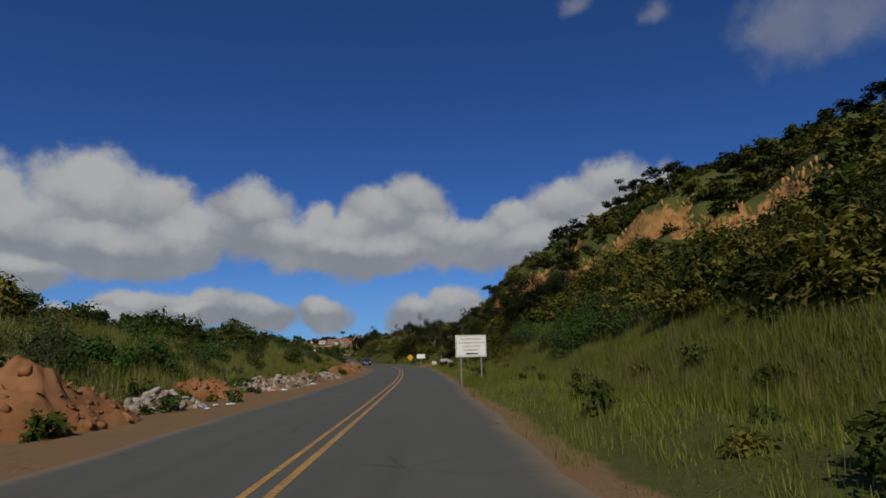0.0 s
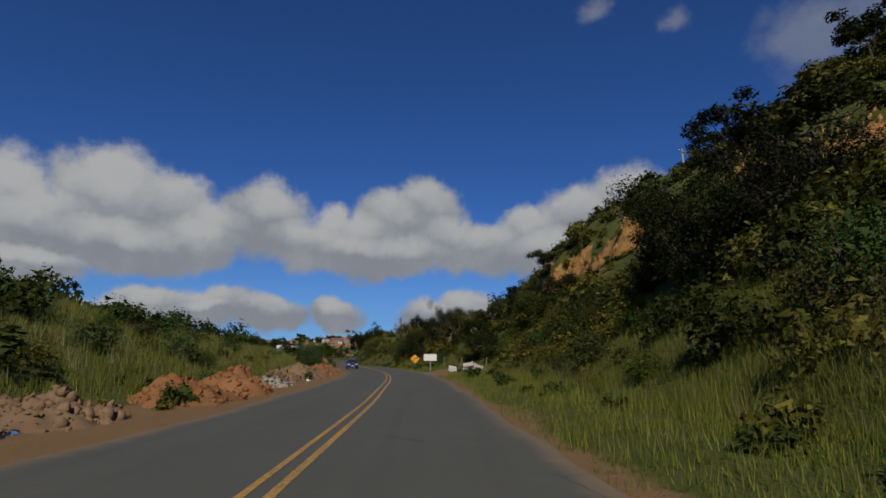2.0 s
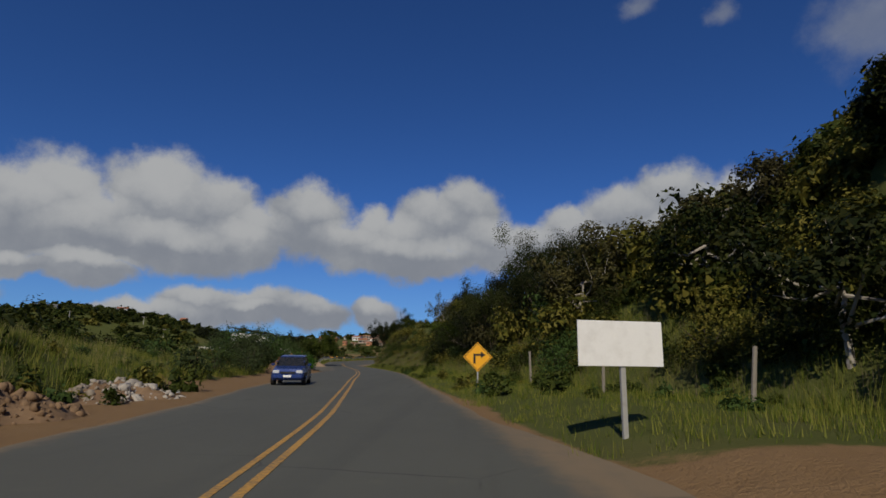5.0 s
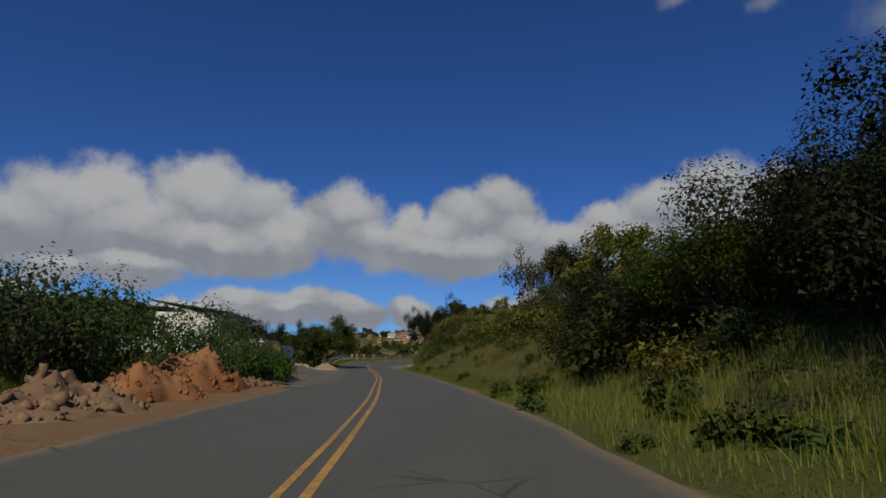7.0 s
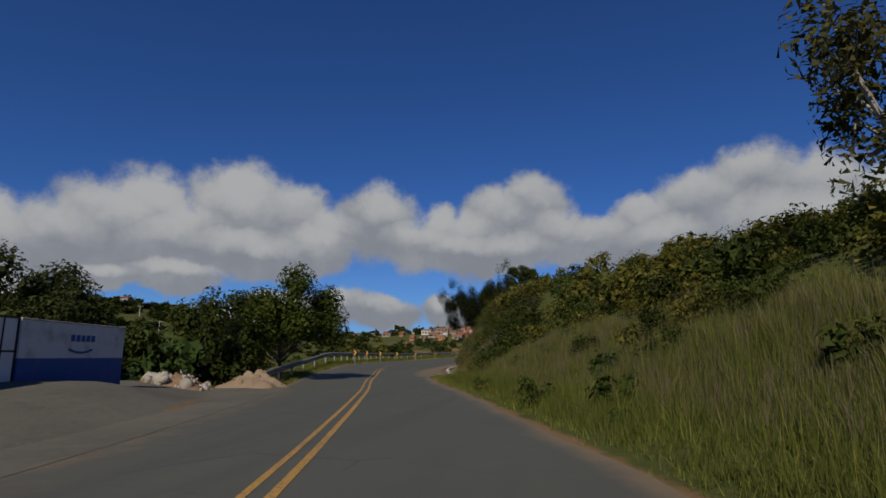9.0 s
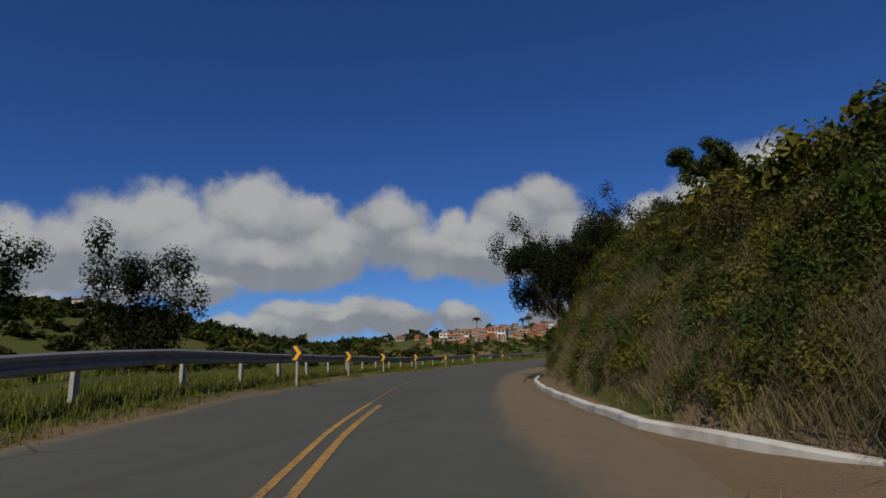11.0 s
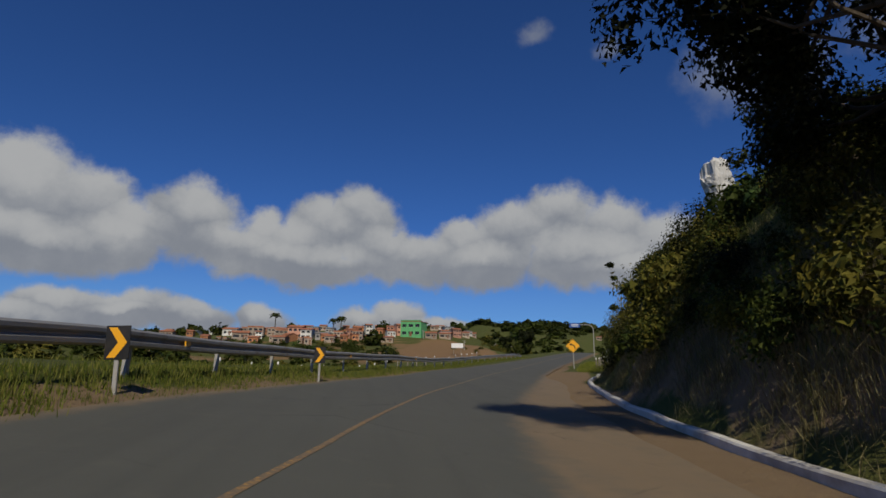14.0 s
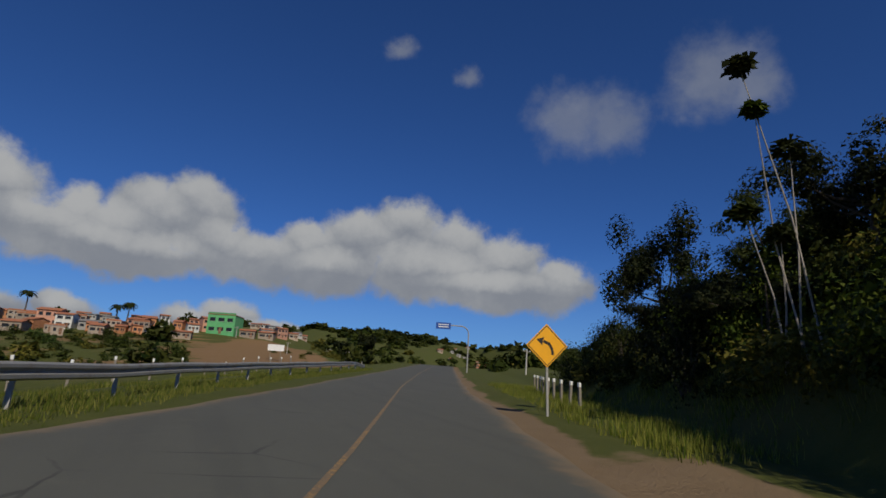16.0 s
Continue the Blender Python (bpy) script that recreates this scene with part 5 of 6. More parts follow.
def palm(x, y, h, label):
    root = empty("palm_tree", pose(x, y, tz(x, y)), label, "palm tree")
    bm = bmesh.new()
    tube(bm, (0, 0, -.5), (.2, 0, h * .55), .28, .22, 7)
    tube(bm, (.2, 0, h * .55), (.1, 0, h), .22, .17, 7)
    part("trunk", bm, M["bark"], root)
    v, f = [], []
    rg = np.random.default_rng(int(h * 10))
    for k in range(20):
        a, up = 6.283 * k / 20 + rg.random() * .2, rg.uniform(-.1, 1.0)
        d = np.array([math.cos(a), math.sin(a), 0])
        s = np.array([-d[1], d[0], 0])
        pts = [np.array([.1, 0, h]) + d * L * 2.9 + np.array([0, 0, up * 1.6 * L - 2.4 * L * L]) for L in np.linspace(0, 1, 7)]
        for i in range(6):
            w0, w1 = .42 * math.sin(math.pi * (i + .6) / 7.5), .42 * math.sin(math.pi * (i + 1.4) / 7.5)
            for sg in (-1, 1):
                b = len(v)
                v += [pts[i], pts[i] + sg * s * w0 - np.array([0, 0, .5 * w0]), pts[i + 1] + sg * s * w1 - np.array([0, 0, .5 * w1]), pts[i + 1]]
                f.append((b, b + 1, b + 2, b + 3))
    c = new("palm_crown", fast_mesh("palm_crown", np.array(v), np.array(f), [M["leaf_dark_shaded"]]))
    c.parent = root


palm(-75.5, 534, 9.5, "tall coconut palm above the far houses")
palm(-46, 545, 7.0, "coconut palm above the far houses")
palm(-49.5, 543, 6.0, "coconut palm above the far houses")


# ================= grass =================
def grass(name, n_tufts, ys, us, blades, hmin, hmax, width, mat, label, lean=.35, keep=None, droop=0.0, pull=0.0):
    rg = np.random.default_rng(len(name) * 7 + n_tufts)
    y = rg.uniform(*ys, n_tufts)
    u = us(y, rg)
    x = at(y, u)
    if keep is not None:
        k = keep(x, y, u, rg)
        x, y, u = x[k], y[k], u[k]
    x, y = np.repeat(x, blades), np.repeat(y, blades)
    n = len(x)
    x, y = x + rg.normal(0, .16, n), y + rg.normal(0, .16, n)
    z = terrain(x, y) - .03
    h = rg.uniform(hmin, hmax, n) * (.75 + .35 * lumps(x, y, 2.1))
    a = rg.random(n) * 6.283
    w = width * (.7 + .6 * rg.random(n))
    px, py = np.cos(a) * w, np.sin(a) * w
    la = rg.random(n) * 6.283
    ll = np.abs(rg.normal(0, lean, n)) * h
    lx, ly = np.cos(la) * ll - pull * h * rg.random(n), np.sin(la) * ll
    b = np.stack([x, y, z], 1)
    tip = b + np.stack([lx, ly, h * (1 - droop * rg.random(n))], 1)
    p = np.stack([px, py, 0 * px], 1)
    i = np.arange(n)
    if droop:
        mid = b + np.stack([lx * .35, ly * .35, h * .6], 1)
        v = np.stack([b - p, b + p, mid + p * .8, mid - p * .8, tip], 1).reshape(-1, 3)
        f = np.concatenate([5 * i[:, None] + np.array(q) for q in ((0, 1, 2), (0, 2, 3), (3, 2, 4))])
    else:
        v = np.stack([b - p, b + p, tip], 1).reshape(-1, 3)
        f = np.stack([3 * i, 3 * i + 1, 3 * i + 2], 1)
    ob = new(name, fast_mesh(name, v, f, [mat]))
    return tagged(ob, label, "grass", kind="stuff")


def right_band(a, b):
    return lambda y, rg: 4.0 + wider(y) + .45 * sstep((y - 84) / 12) + a + (plan(y, 1) - 4.2 + b) * rg.random(len(y)) ** .9


grass("verge_grass", 15000, (1, 214), right_band(0, 4.5), 14, .14, .42, .009, M["grass"], "tall green verge grass along the road", lean=.35,
      keep=lambda x, y, u, rg: ~((y > 86) & (y < 103.5 - .15 * (u - 4)) & (u < 11)))
grass("tall_grass", 5200, (4, 214), lambda y, rg: plan(y, 1) - 1.4 + 5.5 * rg.random(len(y)), 11, .4, 1.0, .010, M["grass"], "tall seeding grass at the foot of the slope",
      keep=lambda x, y, u, rg: ~((y > 86) & (y < 103.5 - .15 * (u - 4)) & (u < 11.5)))
grass("straw_grass", 1300, (4, 214), lambda y, rg: plan(y, 1) - .8 + 4 * rg.random(len(y)), 9, .5, 1.1, .008, M["grass_dry"], "straw-coloured dry grass among the green",
      keep=lambda x, y, u, rg: ~((y > 86) & (y < 103.5 - .15 * (u - 4)) & (u < 11.5)))
grass("meadow_grass", 6500, (158, 208), lambda y, rg: 5.2 + 5.6 * rg.random(len(y)), 16, .25, .68, .009, M["grass"], "tall yellow-green grass above the verge", lean=.4)
grass("meadow_straw", 1900, (158, 206), lambda y, rg: 6.5 + 5 * rg.random(len(y)), 10, .45, .95, .008, M["grass_dry"], "dry seeding grass above the verge")
grass("board_grass", 420, (28.5, 33.5), lambda y, rg: 4.0 + 3.0 * rg.random(len(y)), 14, .35, .8, .009, M["grass"], "long grass round the posts of the notice board", lean=.5)
grass("slope_grass", 9500, (0, 60), lambda y, rg: 7.0 + 7.5 * rg.random(len(y)), 14, .22, .6, .010, M["grass"], "long green grass on the open slope", lean=.35)
grass("bank_grass", 9500, (-6, 160), lambda y, rg: -7.2 - 15 * rg.random(len(y)) ** 1.2, 14, .3, .8, .013, M["grass"], "rough grass on the low bank")
grass("bank_straw", 2600, (-6, 160), lambda y, rg: -8.5 - 14 * rg.random(len(y)), 9, .5, 1.1, .011, M["grass_dry"], "dry grass on the low bank")
grass("rail_grass", 9500, (196, 366), lambda y, rg: np.array([rail_u(v) for v in y]) - .9 + 1.75 * rg.random(len(y)) - 3.0 * (rg.random(len(y)) < .4), 15, .10, .30, .014, M["grass"], "green grass under the guard rail")
grass("cut_bank_grass", 6000, (214, 304), lambda y, rg: plan(y, 1) + .1 + 3.8 * rg.random(len(y)) ** 1.2, 12, .4, 1.1, .008, M["grass_dry"], "long dry grass hanging on the cut bank", lean=.75, droop=.9, keep=lambda x, y, u, rg: lumps(x * .4, y, 1.15) > -.05)
grass("hanging_straw", 4200, (214, 286), lambda y, rg: plan(y, 1) + .3 + 2.6 * rg.random(len(y)), 13, .6, 1.4, .008, M["grass_dry"], "long straw-coloured grass drooping from the cut bank", lean=.25, droop=1.1, pull=.7, keep=lambda x, y, u, rg: (lumps(x * .3, y, 1.5) > -.15) & ((y < 262) | (rg.random(len(y)) < .35)))
grass("cut_bank_green", 1700, (214, 330), lambda y, rg: plan(y, 1) + .6 + 5 * rg.random(len(y)), 13, .4, 1.0, .010, M["grass"], "green grass on the cut bank", lean=.5)
grass("layby_grass", 700, (312, 345), lambda y, rg: 6.2 + 5 * rg.random(len(y)), 15, .2, .6, .014, M["grass"], "grass round the warning sign")


# ================= crags on the hill =================
def crags():
    """Broken ribs and blocks standing out of the rock face."""
    rg = np.random.default_rng(11)
    items = []
    while len(items) < 700:
        y = rg.uniform(25, 108)
        h = float(crag_h(y))
        if h < .8:
            continue
        u = float(crag_u(y)) + .1 + (1.0 + .25 * h) * rg.random()
        x = float(at(y, u))
        c = rg.uniform(.08, .26)
        items.append(((x, y, tz(x, y) - rg.uniform(.4, 1.0) * c), c, rg.normal(0, .15, 3), (.6, .75, 2.1)))
    v, f = stones(items, rg, .2)
    tagged(new("rock_outcrop", fast_mesh("rock_outcrop", v, f, [M["cliff"]])), "orange-brown crumbling rock face on the hill", "rock", kind="stuff")
    # pale stone showing through the cut bank
    items = []
    for _ in range(300):
        y = rg.normal(266, 1.7)
        u = float(plan(y, 1)) + rg.uniform(.5, 3.8)
        x = float(at(y, u))
        c = rg.uniform(.08, .24)
        items.append(((x - .35 * rg.random(), y, tz(x, y)), c, rg.normal(0, .4, 3), (.6, .9, 1.7)))
    v, f = stones(items, rg, .3)
    tagged(new("bank_stone", fast_mesh("bank_stone", v, f, [M["stone_grey"]])), "pale grey stone showing through the cut bank", "rock", kind="stuff")


crags()


# ================= heaps, rubble, litter =================
def heap(x, y, rx, ry, h, mat, label, seed, chunks=24, chunk_mat="rubble", chunk_size=.12, rot=0.0):
    """A tipped heap with an uneven surface, and loose lumps on it."""
    root = empty("soil_heap" if "soil" in mat else "rubble_heap", pose(x, y, tz(x, y) - .04, 0, 0, rot), label, "heap", "tipped heaps along the verge")
    rg = np.random.default_rng(seed)
    n, mth = 46, 20
    fall_x, fall_y = (tz(x + rx, y) - tz(x - rx, y)) / (2 * rx), (tz(x, y + ry) - tz(x, y - ry)) / (2 * ry)
    v, f = [], []
    ph = rg.random(4) * 6.28

    def surface(a, q):
        r = q * (1 + .16 * math.sin(3 * a + ph[0]) + .10 * math.sin(5 * a + ph[1]))
        p = Vector((math.cos(a) * r * rx, math.sin(a) * r * ry, seed * 3.7))
        lump = .34 * noise.noise(p * 1.1) + .22 * noise.noise(p * 2.6) + .12 * noise.noise(p * 6.0) + .07 * noise.noise(p * 13.0)
        low = fall_x * p.x + fall_y * p.y
        return p.x, p.y, low + h * max(0.0, 1 - q ** 1.7) * (1.0 + 1.2 * lump) + lump * .4 * (1 - q) - .12 * (q > .97)

    for j in range(mth + 1):
        v += [surface(6.283 * i / n, j / mth) for i in range(n)]
    for j in range(mth):
        for i in range(n):
            k, k2 = j * n + i, j * n + (i + 1) % n
            f.append((k, k2, k2 + n, k + n))
    link_mesh("mound", v, f, M["soil_brown" if mat == "rubble" else mat], root, smooth=True)
    items = []
    for _ in range(chunks):
        a, q = rg.random() * 6.28, .2 + .85 * rg.random() ** .7
        c = chunk_size * (.35 + 1.3 * rg.random() ** 2.5)
        items.append((Vector(surface(a, q)), c, rg.random(3) * 6, rg.uniform(.35, 1.5, 3)))
    v, f = stones(items, rg, .28)
    c = new("loose_cover", fast_mesh("loose_cover", v, f, [M[chunk_mat]]))
    c.parent = root
    c["label"], c["kind"] = "loose clods and stones on the heap", "stuff"
    return root


M["plaster"] = mat_soil("broken_plaster", (0.50, 0.48, 0.44), (0.66, 0.64, 0.60), (0.34, 0.29, 0.24))
M["trash_white"] = mat_plain("white_plastic", (0.72, 0.73, 0.74), 0.45, grime=0.3, scale=9)
M["trash_blue"] = mat_plain("blue_plastic", (0.10, 0.20, 0.38), 0.5, grime=0.4, scale=9)
M["trash_pink"] = mat_plain("pink_cloth", (0.50, 0.25, 0.25), 0.9, grime=0.4, scale=9)
M["trash_dark"] = mat_plain("dark_bag", (0.02, 0.02, 0.022), 0.4, grime=0.2, scale=9)


def litter(x, y, s, mat, seed, name="rubbish_bag", label="crumpled plastic rubbish thrown on the verge"):
    rg = np.random.default_rng(seed)
    bm = bmesh.new()
    r = bmesh.ops.create_icosphere(bm, subdivisions=2, radius=s)
    ph = rg.random(6) * 6
    for v in bm.verts:
        d = v.co.normalized()
        v.co *= 1 + .28 * math.sin(5 * d.x + ph[0]) * math.sin(6 * d.y + ph[1]) + .2 * math.sin(9 * d.z + ph[2]) + rg.normal() * .07
        v.co.z = max(v.co.z * .55, -s * .2) + s * .15
    me = bpy.data.meshes.new(name)
    bm.to_mesh(me)
    bm.free()
    me.materials.append(M[mat])
    ob = new(name, me)
    ob.matrix_world = pose(x, y, tz(x, y), 0, 0, float(rg.random() * 360)) @ Matrix.Diagonal((1.5, 1, .8, 1))
    return tagged(ob, label, "litter", "litter on the verge")


HEAPS = [(14.2, -7.6, 2.7, 2.5, 1.3, "soil_red"), (20.0, -7.0, 1.5, 1.6, .5, "rubble"), (25.5, -7.6, 1.8, 1.7, .75, "soil_red"), (31.5, -6.8, 1.6, 2.0, .6, "rubble"),
         (36.0, -6.5, 1.5, 2.0, .55, "rubble"), (40, -6.4, 1.6, 2.0, .7, "soil_brown"), (45.5, -6.2, 1.3, 1.7, .5, "rubble"), (50.5, -6.4, 1.6, 1.8, .6, "soil_brown"),
         (57.0, -6.0, 1.7, 2.0, .75, "soil_red"), (62.0, -6.0, 1.8, 2.1, .9, "soil_red"), (67.5, -6.1, 1.4, 1.9, .45, "rubble"), (73, -6.5, 1.6, 2.0, .7, "soil_brown"),
         (78.5, -6.4, 1.8, 2.2, .95, "soil_brown"), (84.0, -6.6, 1.7, 2.1, .8, "soil_brown"), (89.5, -6.2, 1.7, 2.2, .85, "soil_red"), (95, -6.4, 1.6, 2.0, .75, "soil_brown"),
         (100.5, -6.3, 1.6, 2.2, .85, "soil_red"), (106, -6.2, 1.5, 2.0, .65, "soil_brown"), (112, -6.2, 1.5, 2.2, .5, "rubble"), (144.5, -6.3, 1.6, 2.0, .8, "soil_brown"),
         (149.5, -6.8, 1.9, 2.2, 1.05, "soil_red"), (154.5, -6.8, 2.0, 2.3, 1.4, "soil_red"), (159.0, -5.6, 1.0, 1.6, .4, "soil_brown"), (171.2, -7.4, 2.0, 2.4, 1.45, "soil_red")]
for i, (y, u, rx, ry, h, mt) in enumerate(HEAPS):
    heap(float(at(y, u)), y, rx, ry, h, mt, {"soil_red": "tipped heap of red-orange soil on the verge", "soil_brown": "tipped heap of brown earth and roots on the verge", "rubble": "heap of pale building rubble and rubbish on the verge"}[mt], 100 + i,
         chunks=300 if mt == "rubble" else 260, chunk_mat="rubble" if mt == "rubble" else mt, chunk_size=.11 if mt == "rubble" else .09)
heap(-32.4, 192.5, 1.6, 1.2, .55, "rubble", "heap of pale stones beside the wall's end", 140, 60, "rubble", .2)
heap(-31.0, 196.0, 1.8, 1.3, .6, "soil_pale", "heap of pale orange sand beside the road", 141, 20, "soil_pale", .1)
heap(float(at(92.6, 8.4)), 92.6, 1.15, 1.0, .75, "rubble", "heap of white plaster rubble on the dirt lay-by", 142, 420, "plaster", .075)
for i in range(60):
    y = float(rng.choice([20, 31, 36, 45.5, 67.5, 73, 79, 95, 112]) + rng.normal(0, 1.6))
    u = -5.2 - abs(rng.normal(0, .9))
    mt = str(rng.choice(["trash_white", "trash_blue", "trash_dark", "trash_pink"], p=[.6, .15, .15, .1]))
    ob = litter(float(at(y, u)), y, float(rng.uniform(.07, .2)), mt, 300 + i)
    ob.location.z += .05 * float(rng.random())
for i in range(46):   # dumped bags in front of the rubble
    y, u = 91.6 + float(rng.normal(0, .45)), float(rng.uniform(5.9, 8.9))
    ob = litter(float(at(y, u)), y, float(rng.uniform(.10, .24)), str(rng.choice(["trash_white", "trash_blue", "trash_dark", "trash_pink"], p=[.3, .25, .25, .2])), 400 + i, label="crumpled rubbish bag dumped on the dirt lay-by")
    ob.location.z += .12 * float(rng.random())


def slab(x, y, sx, sy, sz, m, label):
    bm = boxed(0, 0, 0, sx, sy, sz, .03)
    for v in bm.verts:
        v.co += Vector((rng.normal() * .02, rng.normal() * .02, rng.normal() * .01))
    me = bpy.data.meshes.new("concrete_slab")
    bm.to_mesh(me)
    bm.free()
    me.materials.append(M["concrete"])
    ob = new("concrete_slab", me)
    ob.matrix_world = m
    return tagged(ob, label, "slab")


x = float(at(91.3, 6.1))
slab(x, 91.3, .75, .10, .75, pose(x, 91.3, tz(x, 91.3) + .30, -42, 12, 10), "broken pale concrete slab leaning on the rubbish")
x = float(at(91.6, 7.6))
slab(x, 91.6, .9, .06, .5, pose(x, 91.6, tz(x, 91.6) + .62, -55, -8, 4), "white plaster sheet lying on the rubble")


def fence_post(x, y, h, tilt=0.0, mat="wood_post", label="weathered wooden fence post"):
    bm = bmesh.new()
    tube(bm, (0, 0, -.3), (0, 0, h), .06, .05, 7)
    me = bpy.data.meshes.new("fence_post")
    bm.to_mesh(me)
    bm.free()
    me.materials.append(M[mat])
    ob = new("fence_post", me)
    ob.matrix_world = pose(x, y, tz(x, y), 0, tilt, 0)
    return tagged(ob, label, "fence post", "fence posts")


fp = fence_post(float(at(103, 11.8)), 103, 1.4, 4)
for y, u in ((108, 10), (114, 9.2), (99, 13), (120, 8.6)):
    x = float(at(y, u))
    copy_thing(fp, pose(x, y, tz(x, y), 0, float(rng.normal(0, 4)), 0))
wp = empty("fence_post", pose(float(at(330, 8.5)), 330, tz(float(at(330, 8.5)), 330)), "dark wooden fence post with a white-painted top", "fence post", "fence posts")
part("shaft", boxed(0, 0, .30, .11, .11, 1.2, .012), M["wood_post"], wp)
part("painted_top", boxed(0, 0, .98, .115, .115, .18, .012), M["white"], wp, "white-painted top")
for k in range(9):
    y = 323 + k * 2.2
    x = float(at(y, 7.8 + .2 * k))
    copy_thing(wp, pose(x, y, tz(x, y), 0, float(rng.normal(0, 2)), 0))
for k in range(40):
    y = 236 + k * 3.4
    x = float(at(y, -13.5 - .02 * k))
    copy_thing(wp, pose(x, y, tz(x, y) + .25, 0, float(rng.normal(0, 2)), 0))


# ================= pumping station =================
def wall_run(name, x0, y0, x1, y1, ztop, label, band=.52):
    g = min(tz(x0, y0), tz(x1, y1)) - .1
    L = math.hypot(x1 - x0, y1 - y0)
    root = empty(name, pose((x0 + x1) / 2, (y0 + y1) / 2, g, 0, 0, math.degrees(math.atan2(y1 - y0, x1 - x0))), label, "wall")
    H = ztop - g
    part("upper_wall", boxed(0, 0, H * (band + (1 - band) / 2), L, .16, H * (1 - band)), M["whitewash"], root, "whitewashed upper wall")
    part("lower_wall", boxed(0, 0, H * band / 2, L, .164, H * band), M["blue"], root, "blue painted lower wall")
    part("coping", boxed(0, 0, H + .02, L + .04, .2, .05, .01), M["concrete"], root)
    return root, L, H


W0, W1, W2, W3 = (-29.3, 175.2), (-30.6, 181.3), (-31.05, 183.5), (-32.15, 188.6)
front, L, H = wall_run("station_wall", *W1, *W0, 2.2, "blue and white painted street wall of the pumping station")
text_part("ESTA\u00c7\u00c3O ELEVAT\u00d3RIA DE ESGOTO", .34, M["black"], front, (-.3, 0, H * .80))
text_part("S.E.S. JAGUAQUARA-BA", .34, M["black"], front, (-.3, 0, H * .60))
for o in front.children:
    if o.name.startswith("lettering"):
        o.matrix_local = Matrix.Translation((0, .085, 0)) @ Matrix.Translation(o.location) @ pose(0, 0, 0, 90, 0, 180)
side, L2, H2 = wall_run("station_wall", *W3, *W2, 1.86, "blue and white painted street wall with a blue painted emblem")
bm = bmesh.new()
for k in range(5):
    box(bm, -.2 + .26 * k - .5, .087, H2 * .80, .2, .006, .2)
part("emblem_bar", bm, M["blue"], side, "blue painted emblem bars")
bm = bmesh.new()
for k in range(9):
    a = -.9 + 1.8 * k / 8
    box(bm, -.1 + .7 * math.sin(a), .087, H2 * .70 - .22 * math.cos(a), .17, .006, .07)
part("emblem_swash", bm, M["blue"], side, "blue painted swash")
wall_run("station_wall", -41.5, 171.5, *W0, 2.25, "whitewashed side wall of the pumping station", .02)


def gate():
    g = tz(*W1) - .02
    (x0, y0), (x1, y1) = W1, W2
    L = math.hypot(x1 - x0, y1 - y0)
    root = empty("station_gate", pose((x0 + x1) / 2, (y0 + y1) / 2, g, 0, 0, math.degrees(math.atan2(y1 - y0, x1 - x0))), "white sheet-metal double gate with a dark frame, closed", "gate")
    H = 1.92 - g
    for s in (-1, 1):
        leaf = part("gate_leaf", boxed(s * L / 4, 0, H / 2 + .05, L / 2 - .06, .03, H - .1, .005), M["white"], root)
        fr = bmesh.new()
        for cx, cz, sx, sz in ((0, H - .02, L / 2 - .04, .06), (0, H * .5, L / 2 - .04, .05), (0, .08, L / 2 - .04, .06), (-L / 4 + .04, H / 2, .06, H), (L / 4 - .04, H / 2, .06, H), (0, H / 2, .04, H)):
            box(fr, s * L / 4 + cx, 0, cz, sx, .07, sz)
        part("frame", fr, M["black"], leaf, "dark steel frame")


gate()


